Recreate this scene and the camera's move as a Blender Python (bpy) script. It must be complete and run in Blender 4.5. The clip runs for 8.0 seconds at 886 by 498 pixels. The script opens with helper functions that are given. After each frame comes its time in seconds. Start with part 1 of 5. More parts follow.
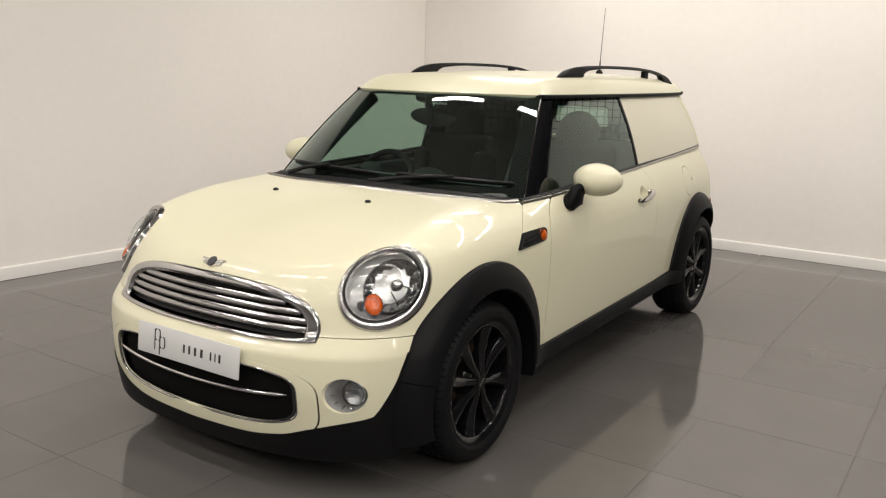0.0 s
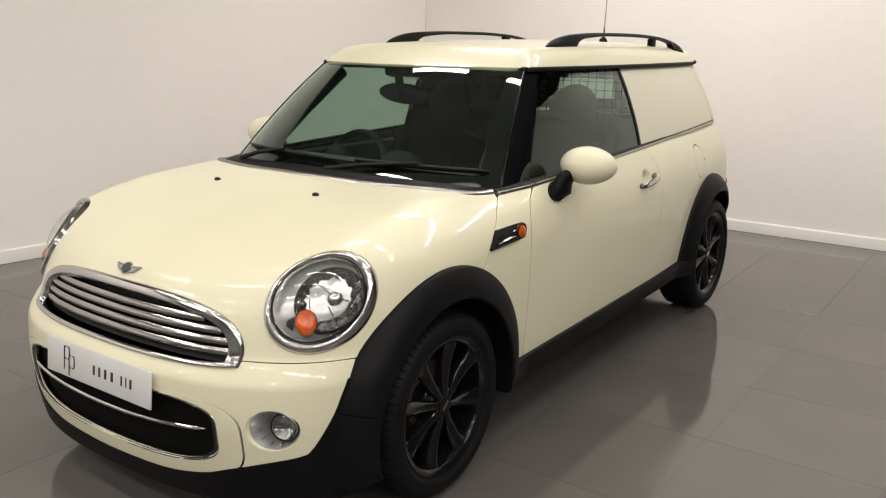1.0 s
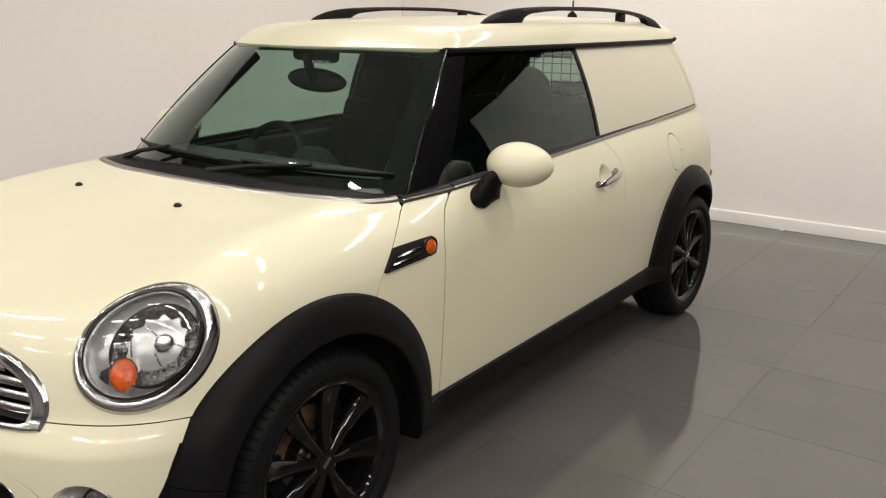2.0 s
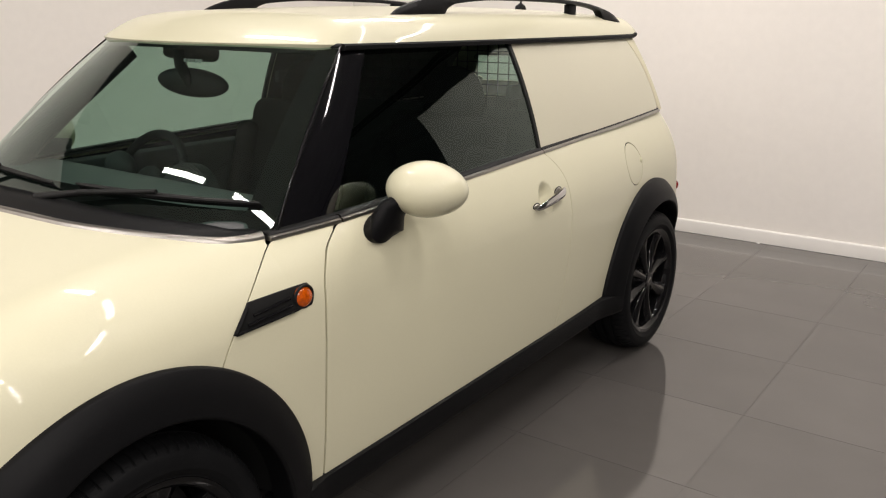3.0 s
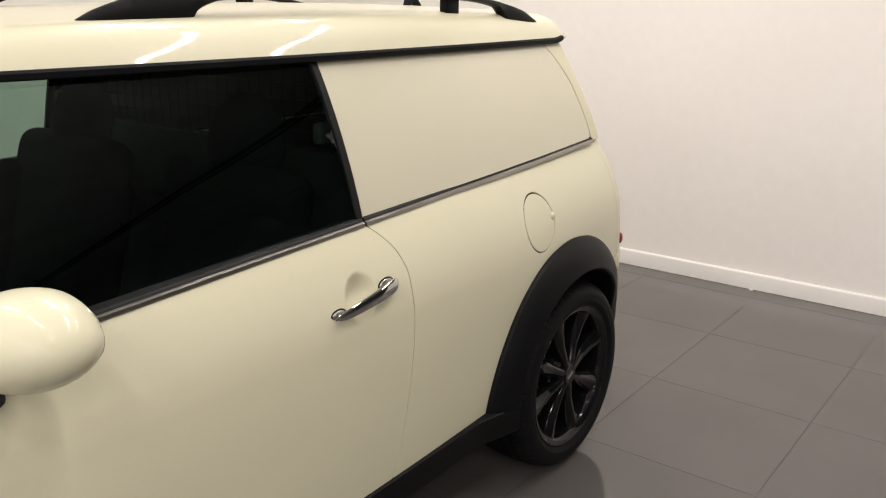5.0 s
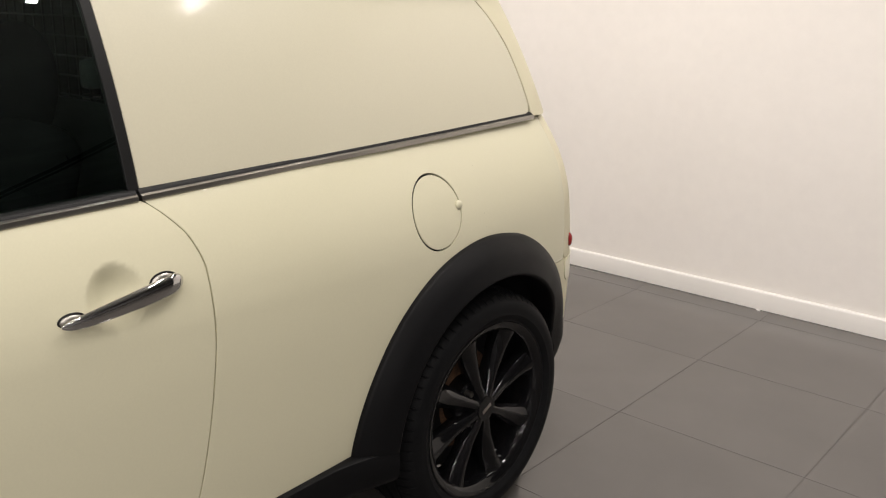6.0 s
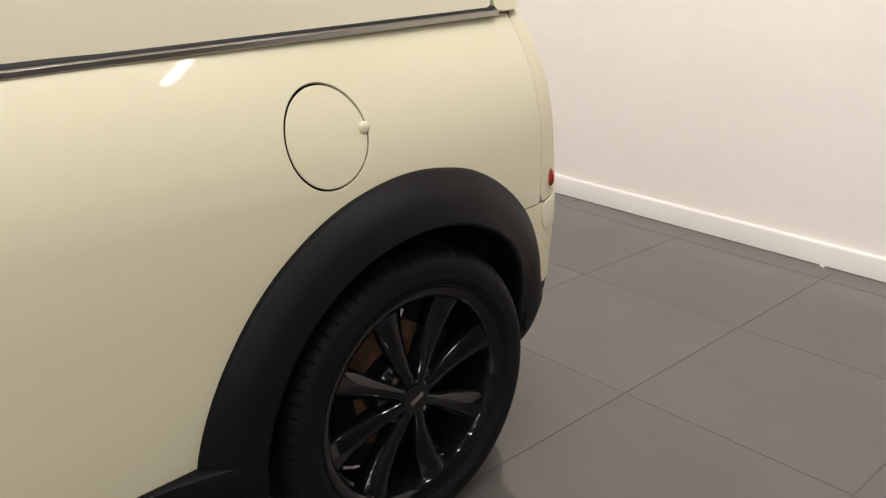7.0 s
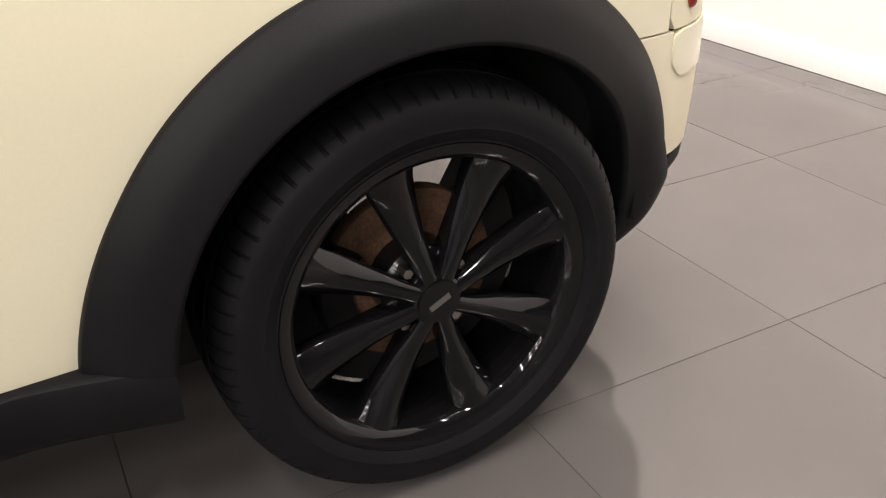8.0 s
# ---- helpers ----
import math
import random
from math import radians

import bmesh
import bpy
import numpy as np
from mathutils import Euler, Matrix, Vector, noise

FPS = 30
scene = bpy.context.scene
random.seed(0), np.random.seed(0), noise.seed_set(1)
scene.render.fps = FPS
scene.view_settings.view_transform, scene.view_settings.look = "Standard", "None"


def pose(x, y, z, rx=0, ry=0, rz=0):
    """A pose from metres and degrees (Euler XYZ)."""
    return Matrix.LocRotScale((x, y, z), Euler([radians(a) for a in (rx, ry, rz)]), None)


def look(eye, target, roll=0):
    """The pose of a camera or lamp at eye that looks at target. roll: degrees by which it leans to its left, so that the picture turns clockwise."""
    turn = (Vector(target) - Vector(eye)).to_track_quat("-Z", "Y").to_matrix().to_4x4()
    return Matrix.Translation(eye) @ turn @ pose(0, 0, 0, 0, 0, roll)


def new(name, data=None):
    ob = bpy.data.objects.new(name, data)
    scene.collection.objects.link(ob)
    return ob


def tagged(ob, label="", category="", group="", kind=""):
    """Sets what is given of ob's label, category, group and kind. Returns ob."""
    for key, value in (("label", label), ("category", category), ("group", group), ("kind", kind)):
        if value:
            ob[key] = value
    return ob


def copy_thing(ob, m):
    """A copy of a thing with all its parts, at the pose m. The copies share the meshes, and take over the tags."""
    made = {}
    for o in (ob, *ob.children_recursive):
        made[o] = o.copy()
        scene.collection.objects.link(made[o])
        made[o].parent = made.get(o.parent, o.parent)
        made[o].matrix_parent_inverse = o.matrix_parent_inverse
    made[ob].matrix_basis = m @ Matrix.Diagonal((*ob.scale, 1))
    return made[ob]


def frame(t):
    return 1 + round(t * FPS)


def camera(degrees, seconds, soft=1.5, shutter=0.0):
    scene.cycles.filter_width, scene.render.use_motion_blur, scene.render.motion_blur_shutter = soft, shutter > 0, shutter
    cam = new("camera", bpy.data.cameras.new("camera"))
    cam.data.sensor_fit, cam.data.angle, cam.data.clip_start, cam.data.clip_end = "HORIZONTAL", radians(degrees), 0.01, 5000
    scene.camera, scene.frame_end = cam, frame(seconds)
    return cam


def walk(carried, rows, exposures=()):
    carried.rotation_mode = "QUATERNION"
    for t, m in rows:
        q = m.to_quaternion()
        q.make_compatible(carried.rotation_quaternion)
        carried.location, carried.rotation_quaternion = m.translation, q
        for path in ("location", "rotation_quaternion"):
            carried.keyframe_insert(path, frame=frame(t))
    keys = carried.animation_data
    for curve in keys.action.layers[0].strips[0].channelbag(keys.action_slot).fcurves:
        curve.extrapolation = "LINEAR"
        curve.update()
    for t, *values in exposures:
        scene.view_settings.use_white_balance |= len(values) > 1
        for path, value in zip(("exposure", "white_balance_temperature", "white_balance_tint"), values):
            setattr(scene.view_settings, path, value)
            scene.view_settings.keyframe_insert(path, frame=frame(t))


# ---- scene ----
cam = camera(55.2, 8.0, soft=1.2)
PATH = [
    (0, (2.285, -3.844, 1.432), (1.21, -2.209, 1.021), 1.6),
    (0.5, (2.23, -3.584, 1.432), (1.133, -1.973, 0.985), 1.4),
    (1, (2.204, -3.329, 1.439), (1.09, -1.739, 0.959), 1.0),
    (1.5, (2.214, -3.005, 1.428), (1.08, -1.435, 0.928), 0.7),
    (1.7, (2.227, -2.878, 1.439), (1.075, -1.328, 0.918), 0.4),
    (3, (2.088, -2.127, 1.418), (0.974, -0.554, 0.884), 0.5),
    (3.5, (2.085, -1.807, 1.427), (0.942, -0.248, 0.914), 0.4),
    (4, (2.05, -1.525, 1.426), (0.889, 0.02, 0.912), 0.3),
    (4.5, (1.99, -1.222, 1.431), (0.834, 0.327, 0.915), -0.2),
    (4.7, (1.978, -1.104, 1.459), (0.822, 0.434, 0.913), -0.0),
    (5.8, (1.976, -0.458, 1.359), (0.763, 1.024, 0.783), 1.8),
    (6, (1.976, -0.287, 1.277), (0.716, 1.169, 0.735), 1.3),
    (6.2, (1.938, -0.159, 1.293), (0.692, 1.290, 0.704), 0.8),
    (6.5, (1.895, 0.012, 1.246), (0.65, 1.447, 0.624), 0.7),
    (7, (1.859, 0.319, 1.144), (0.497, 1.611, 0.455), 0.6),
    (7.2, (1.831, 0.415, 1.083), (0.427, 1.633, 0.345), -0.3),
    (7.5, (1.756, 0.554, 1.021), (0.300, 1.655, 0.204), -0.4),
    (7.8, (1.686, 0.726, 0.955), (0.164, 1.671, 0.066), -1.0),
    (8, (1.645, 0.823, 0.916), (0.091, 1.647, -0.037), -1.0),
]
walk(cam, [(t, look(eye, target, roll)) for t, eye, target, roll in PATH],
     exposures=[(0, -0.12, 6500, 10), (1.5, -0.13, 6500, 10.5), (3.0, -0.11, 6500, 12.5), (4.7, -0.05, 6500, 13), (6.4, 0.04, 6500, 12.5),
                (7.0, 0.12, 6500, 12.5), (7.5, 0.43, 6500, 13.5), (7.8, 0.72, 6500, 15), (8.0, 1.00, 6500, 17)])


# ---- world, lamps ----
world = bpy.data.worlds.new("room_air")
scene.world = world
world.use_nodes = True
world.node_tree.nodes["Background"].inputs[0].default_value = (1.0, 0.95, 0.88, 1)
world.node_tree.nodes["Background"].inputs[1].default_value = 0.02

LAMP_Z = 3.40
# The row at 2.45 is added to light the north wall.
LAMP_POWER = {2.45: 17.0, 1.45: 19.0, -0.12: 14.0, -1.75: 11.5, -3.0: 11.2, -4.6: 14.5, -6.1: 16.0}  # watts by row
LAMP_ROWS = [(x, y) for y in LAMP_POWER for x in (-2.30, -0.79, 0.80, 1.80, 2.40, 3.95) if (x > -2 or y < -2) and (x < 3 or y < -1) and x != (1.80 if y < 1 else 2.40)]
# Unseen hall lamps, added as fill light on the car's side.
LAMP_ROWS += [(x, y) for y in (-1.75, -3.0, -4.6, -6.1) for x in (5.5, 7.05)]
LAMP_LONG, LAMP_WIDE = 0.95, 0.062
for lx, ly in LAMP_ROWS:
    lamp_data = bpy.data.lights.new("tube_light", "AREA")
    lamp_data.shape, lamp_data.size, lamp_data.size_y = "RECTANGLE", LAMP_LONG, LAMP_WIDE
    lamp_data.energy, lamp_data.color = LAMP_POWER[ly] * (2.3 if lx > 5 else 1.75 if lx > 3 else 1.5 if lx > 2 else 2.6 if lx < -2 else 1.4 if lx < 0 < ly + 1 else 0.6 if lx < 1 and ly > -2 else 1.0), (1.0, 0.945, 0.885)
    tube = new("tube_light", lamp_data)
    tube.matrix_world = pose(lx, ly, LAMP_Z - 0.012)


# ---- materials ----
def material(name, color, rough=0.5, metal=0.0, coat=0.0, spec=0.5, grain=(), speck=(), bump=(), coat_rough=0.03):
    """Principled surface; grain: (size, strength) of a broad tint, speck: the same finer, bump: (size, metres)."""
    m = bpy.data.materials.new(name)
    m.use_nodes = True
    nt, bs = m.node_tree, m.node_tree.nodes["Principled BSDF"]
    bs.inputs["Base Color"].default_value = (*color, 1)
    bs.inputs["Roughness"].default_value = rough
    bs.inputs["Metallic"].default_value = metal
    bs.inputs["Coat Weight"].default_value = coat
    bs.inputs["Coat Roughness"].default_value = coat_rough
    bs.inputs["Specular IOR Level"].default_value = spec
    place = nt.nodes.new("ShaderNodeTexCoord")
    last = None
    for size, strength in [g for g in (grain, speck) if g]:
        tex = nt.nodes.new("ShaderNodeTexNoise")
        tex.inputs["Scale"].default_value, tex.inputs["Detail"].default_value = 1 / size, 5
        nt.links.new(place.outputs["Object"], tex.inputs["Vector"])
        ramp = nt.nodes.new("ShaderNodeMapRange")
        ramp.inputs["From Min"].default_value, ramp.inputs["From Max"].default_value = 0.3, 0.7
        ramp.inputs["To Min"].default_value, ramp.inputs["To Max"].default_value = 1 - strength, 1 + strength
        nt.links.new(tex.outputs[0], ramp.inputs["Value"])
        mix = nt.nodes.new("ShaderNodeMix")
        mix.data_type, mix.blend_type = "RGBA", "MULTIPLY"
        mix.inputs["Factor"].default_value = 1
        if last:
            nt.links.new(last, mix.inputs[6])
        else:
            mix.inputs[6].default_value = (*color, 1)
        nt.links.new(ramp.outputs[0], mix.inputs[7])
        last = mix.outputs[2]
    if last:
        nt.links.new(last, bs.inputs["Base Color"])
    if bump:
        tex = nt.nodes.new("ShaderNodeTexNoise")
        tex.inputs["Scale"].default_value, tex.inputs["Detail"].default_value = 1 / bump[0], 3
        nt.links.new(place.outputs["Object"], tex.inputs["Vector"])
        node = nt.nodes.new("ShaderNodeBump")
        node.inputs["Strength"].default_value, node.inputs["Distance"].default_value = 1, bump[1]
        nt.links.new(tex.outputs[0], node.inputs["Height"])
        nt.links.new(node.outputs[0], bs.inputs["Normal"])
    return m


def glass(name, tint, rough=0.0, sheen=(1, 1, 1)):
    """A clear pane: tinted passage with a mirror gloss that grows at a slant."""
    m = bpy.data.materials.new(name)
    m.use_nodes = True
    nt = m.node_tree
    nt.nodes.remove(nt.nodes["Principled BSDF"])
    clear, gloss = nt.nodes.new("ShaderNodeBsdfTransparent"), nt.nodes.new("ShaderNodeBsdfGlossy")
    clear.inputs[0].default_value = (*tint, 1)
    gloss.inputs["Color"].default_value = (*sheen, 1)
    gloss.inputs["Roughness"].default_value = rough
    slant, mix = nt.nodes.new("ShaderNodeLayerWeight"), nt.nodes.new("ShaderNodeMixShader")
    slant.inputs["Blend"].default_value = 0.5
    steep, gain = nt.nodes.new("ShaderNodeMath"), nt.nodes.new("ShaderNodeMath")
    steep.operation, gain.operation = "POWER", "MULTIPLY_ADD"
    steep.inputs[1].default_value = 4.6
    gain.inputs[1].default_value, gain.inputs[2].default_value = 0.92, 0.08
    nt.links.new(slant.outputs["Facing"], steep.inputs[0])
    nt.links.new(steep.outputs[0], gain.inputs[0])
    nt.links.new(gain.outputs[0], mix.inputs[0])
    nt.links.new(clear.outputs[0], mix.inputs[1])
    nt.links.new(gloss.outputs[0], mix.inputs[2])
    nt.links.new(mix.outputs[0], nt.nodes["Material Output"].inputs[0])
    return m


def floor_material():
    m = material("grey_vinyl_tile", (0.102, 0.095, 0.089), rough=0.2, grain=(0.35, 0.05), spec=0.5)
    nt, bs = m.node_tree, m.node_tree.nodes["Principled BSDF"]
    info, place = nt.nodes.new("ShaderNodeObjectInfo"), nt.nodes.new("ShaderNodeNewGeometry")
    tint = nt.nodes.new("ShaderNodeMapRange")
    tint.inputs["To Min"].default_value, tint.inputs["To Max"].default_value = 0.95, 1.05
    nt.links.new(info.outputs["Random"], tint.inputs["Value"])
    mix = nt.nodes.new("ShaderNodeMix")
    mix.data_type, mix.blend_type = "RGBA", "MULTIPLY"
    mix.inputs["Factor"].default_value = 1
    old = bs.inputs["Base Color"].links[0].from_socket
    nt.links.new(old, mix.inputs[6])
    nt.links.new(tint.outputs[0], mix.inputs[7])
    nt.links.new(mix.outputs[2], bs.inputs["Base Color"])
    smear = nt.nodes.new("ShaderNodeTexNoise")
    smear.inputs["Scale"].default_value, smear.inputs["Detail"].default_value = 1.7, 6
    nt.links.new(place.outputs["Position"], smear.inputs["Vector"])
    for node in nt.nodes:
        if node.type == "TEX_NOISE":
            nt.links.new(place.outputs["Position"], node.inputs["Vector"])
    rough = nt.nodes.new("ShaderNodeMapRange")
    rough.inputs["From Min"].default_value, rough.inputs["From Max"].default_value = 0.3, 0.7
    rough.inputs["To Min"].default_value, rough.inputs["To Max"].default_value = 0.07, 0.10
    nt.links.new(smear.outputs[0], rough.inputs["Value"])
    nt.links.new(rough.outputs[0], bs.inputs["Roughness"])
    return m


PAINT = material("cream_paint", (0.685, 0.655, 0.478), rough=0.38, coat=0.5, spec=0.25, grain=(0.5, 0.012), speck=(0.004, 0.012), bump=(0.03, 0.00006), coat_rough=0.045)
# Cream for the side panel, slightly darker, greyer and duller than the body's.
PANEL = material("greyer_cream_panel", (0.655, 0.622, 0.475), rough=0.42, coat=0.45, grain=(0.5, 0.015), speck=(0.004, 0.015), bump=(0.012, 0.00006), coat_rough=0.10)
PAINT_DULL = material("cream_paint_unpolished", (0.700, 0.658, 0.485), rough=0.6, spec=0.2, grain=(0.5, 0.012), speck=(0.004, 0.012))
PLASTIC = material("black_grained_plastic", (0.0045, 0.0045, 0.005), rough=0.5, grain=(0.15, 0.12), speck=(0.004, 0.15), bump=(0.0016, 0.00025), spec=0.13)
RUBBER = material("black_rubber", (0.0072, 0.0074, 0.0080), rough=0.55, grain=(0.08, 0.15), speck=(0.006, 0.12), bump=(0.004, 0.0002), spec=0.09)
SEAL = material("black_seal", (0.008, 0.008, 0.008), rough=0.5, spec=0.25, grain=(0.05, 0.1))
GLOSS = material("gloss_black_paint", (0.004, 0.004, 0.005), rough=0.05, grain=(0.1, 0.1), spec=0.38)
WHEEL = material("gloss_black_alloy", (0.0045, 0.0045, 0.005), rough=0.06, grain=(0.1, 0.1), spec=0.37)
CHROME = material("chrome", (0.62, 0.61, 0.60), rough=0.07, metal=1.0, grain=(0.05, 0.03))
BRIGHT = material("polished_chrome", (0.50, 0.49, 0.485), rough=0.12, metal=1.0, grain=(0.05, 0.03))
SATIN = material("satin_metal", (0.38, 0.36, 0.33), rough=0.32, metal=1.0, grain=(0.1, 0.1))
# Print on the screen, intake backing and the shade under the fuel flap.
MATT_BLACK = material("matt_black_print_and_gap", (0.004, 0.004, 0.004), rough=0.9, grain=(0.1, 0.1), spec=0.1)
DARK = material("dark_cavity", (0.008, 0.008, 0.008), rough=0.75, grain=(0.1, 0.2))
TRIM = material("dark_cabin_plastic", (0.032, 0.034, 0.034), rough=0.6, grain=(0.1, 0.12), bump=(0.003, 0.0002), spec=0.2)
DASH = material("grey_dash_plastic", (0.085, 0.088, 0.088), rough=0.55, grain=(0.1, 0.12), bump=(0.003, 0.0002))
CLOTH = material("charcoal_seat_cloth", (0.0058, 0.0058, 0.0065), rough=0.9, grain=(0.08, 0.15), speck=(0.004, 0.25), bump=(0.003, 0.0005), spec=0.04)
ORANGE = material("amber_lens", (0.50, 0.078, 0.002), rough=0.15, coat=0.25, grain=(0.008, 0.3), bump=(0.006, 0.0008))
RED = material("red_lens", (0.28, 0.010, 0.010), rough=0.12, coat=1.0, grain=(0.01, 0.15))
RUST = material("rusty_iron", (0.15, 0.085, 0.048), rough=0.65, metal=0.3, grain=(0.03, 0.35), speck=(0.006, 0.3), bump=(0.004, 0.0004))
PLATE = material("white_plate", (0.62, 0.62, 0.61), rough=0.35, grain=(0.1, 0.03))
INK = material("dark_grey_print", (0.020, 0.020, 0.022), rough=0.5, grain=(0.02, 0.1))
WALL = material("white_wall_paint", (0.87, 0.832, 0.785), rough=0.7, grain=(1.2, 0.02), speck=(0.05, 0.012), bump=(0.012, 0.0003))
SKIRT = material("white_gloss_paint", (0.80, 0.775, 0.74), rough=0.35, grain=(0.3, 0.03), bump=(0.05, 0.0004))
CEIL = material("grey_ceiling_paint", (0.55, 0.555, 0.56), rough=0.8, grain=(0.6, 0.15))
LINING = material("grey_lining", (0.035, 0.035, 0.034), rough=0.9, grain=(0.1, 0.1))
STEEL = material("black_wire", (0.012, 0.012, 0.012), rough=0.5, grain=(0.02, 0.1))
HALL = material("dim_hall_wall", (0.42, 0.42, 0.43), rough=0.8, grain=(1.5, 0.2))
GROUT = material("dark_joint", (0.056, 0.051, 0.046), rough=0.7, grain=(0.05, 0.2))
FLOOR = floor_material()
PANE = glass("green_tinted_glass", (0.49, 0.61, 0.55), sheen=(0.86, 1.0, 0.95))
# Rear glass, gloss cut so it throws no lamp glare onto the floor.
LOW_GLOSS = glass("low_gloss_rear_glass", (0.49, 0.61, 0.55), rough=0.9, sheen=(0.1, 0.1, 0.1))
SCREEN = glass("green_screen_glass", (0.60, 0.75, 0.69), sheen=(0.9, 1.0, 0.96))
LENS = glass("clear_lens", (0.96, 0.97, 0.97))


# ---- mesh tools ----
class Sheet:
    """A surface: points, their normals, and faces of four (the last is -1 in a triangle)."""

    def __init__(self, v, n, f):
        self.v, self.n, self.f = v, n, f


def unit(v):
    return v / np.maximum(np.linalg.norm(v, axis=-1, keepdims=True), 1e-9)


def meet(field, inside, outside):
    """Where the lines from points inside a form to points outside it cross its skin."""
    lo, hi = np.zeros(len(inside)), np.ones(len(inside))
    for _ in range(34):
        mid = (lo + hi) / 2
        p = inside + (outside - inside) * mid[:, None]
        within = field(p[:, 0], p[:, 1], p[:, 2]) < 0
        lo, hi = np.where(within, mid, lo), np.where(within, hi, mid)
    return inside + (outside - inside) * lo[:, None]


def slope(field, p, e=0.0015):
    steps = np.eye(3) * e
    return unit(np.stack([field(*(p + s).T) - field(*(p - s).T) for s in steps], -1))


def grid(nu, nv, closed=False):
    i, j = np.meshgrid(np.arange(nu if closed else nu - 1), np.arange(nv - 1), indexing="ij")
    i, j = i.ravel(), j.ravel()
    k = (i + 1) % nu
    return np.stack([i * nv + j, k * nv + j, k * nv + j + 1, i * nv + j + 1], 1)


def turned(s):
    """All faces turned to the side of their normals."""
    p = s.v[s.f[:, :3]]
    face = np.cross(p[:, 1] - p[:, 0], p[:, 2] - p[:, 0])
    wrong = (face * s.n[s.f[:, :3]].mean(1)).sum(1) < 0
    four = s.f[:, 3] >= 0
    a, b = wrong & four, wrong & ~four
    s.f[a] = s.f[a][:, ::-1]
    s.f[b] = s.f[b][:, [0, 2, 1, 3]]
    return s


def ring_skin(field, y0, y1, z0, low, high, n_side, n_end, n_up, far=2.2):
    """The skin of a long closed form, by rays from a spine from y0 to y1 at height z0, between two elevations (degrees)."""
    t = np.linspace(0, np.pi, n_end + 1)
    along = np.linspace(y1, y0, n_side + 1)
    o = np.r_[along, np.full(n_end - 1, y0), along[::-1], np.full(n_end - 1, y1)]
    hx = np.r_[np.ones(n_side + 1), np.cos(t[1:-1]), -np.ones(n_side + 1), -np.cos(t[1:-1])]
    hy = np.r_[np.zeros(n_side + 1), -np.sin(t[1:-1]), np.zeros(n_side + 1), np.sin(t[1:-1])]
    up = np.radians(np.linspace(low, high, n_up))
    d = np.stack([np.outer(hx, np.cos(up)), np.outer(hy, np.cos(up)), np.outer(np.ones_like(hx), np.sin(up))], -1).reshape(-1, 3)
    start = np.stack([np.zeros(len(o)), o, np.full(len(o), z0)], -1).repeat(n_up, 0)
    v = meet(field, start, start + d * far)
    return turned(Sheet(v, slope(field, v), grid(len(o), n_up, True)))


def patch(nu, nv, at):
    """A surface given by at(u, v) over the unit square; faces follow the normals that it returns, if any."""
    u, w = [g.ravel() for g in np.meshgrid(np.linspace(0, 1, nu), np.linspace(0, 1, nv), indexing="ij")]
    p, e = at(u, w), 1e-3
    n = unit(np.cross(at(u + e, w) - at(u - e, w), at(u, w + e) - at(u, w - e)))
    return Sheet(p, n, grid(nu, nv))


def clip(s, keep):
    """The part of a surface where keep(x, y, z) is positive."""
    g = keep(*s.v.T)
    sure = np.where(s.f >= 0, g[s.f], g[s.f[:, :1]])
    whole, none = (sure >= 0).all(1), (sure < 0).all(1)
    faces, v, n, cut = [s.f[whole]], [s.v], [s.n], {}
    made_v, made_n, extra = [], [], []

    def between(a, b):
        key = (a, b) if a < b else (b, a)
        if key not in cut:
            t = g[a] / (g[a] - g[b])
            cut[key] = len(s.v) + len(made_v)
            made_v.append(s.v[a] + (s.v[b] - s.v[a]) * t)
            made_n.append(s.n[a] + (s.n[b] - s.n[a]) * t)
        return cut[key]

    for row in s.f[~whole & ~none]:
        poly = [i for i in row.tolist() if i >= 0]
        out = []
        for a, b in zip(poly, poly[1:] + poly[:1]):
            if g[a] >= 0:
                out.append(a)
            if (g[a] >= 0) != (g[b] >= 0):
                out.append(between(a, b))
        if len(out) == 3:
            extra.append((*out, -1))
        elif len(out) == 4:
            extra.append(tuple(out))
        elif len(out) > 4:
            extra.append(tuple(out[:4]))
            extra.append((out[0], *out[3:5], -1))
            if len(out) > 5:
                extra.append((out[0], *out[4:6], -1))
    if extra:
        faces.append(np.array(extra))
        v.append(np.array(made_v).reshape(-1, 3))
        n.append(unit(np.array(made_n).reshape(-1, 3)))
    f, v, n = np.concatenate(faces), np.concatenate(v), np.concatenate(n)
    used = np.unique(f[f >= 0])
    to = np.full(len(v) + 1, -1)
    to[used] = np.arange(len(used))
    return Sheet(v[used], n[used], to[f])


def offset(s, d):
    return Sheet(s.v + s.n * d, s.n.copy(), s.f.copy())


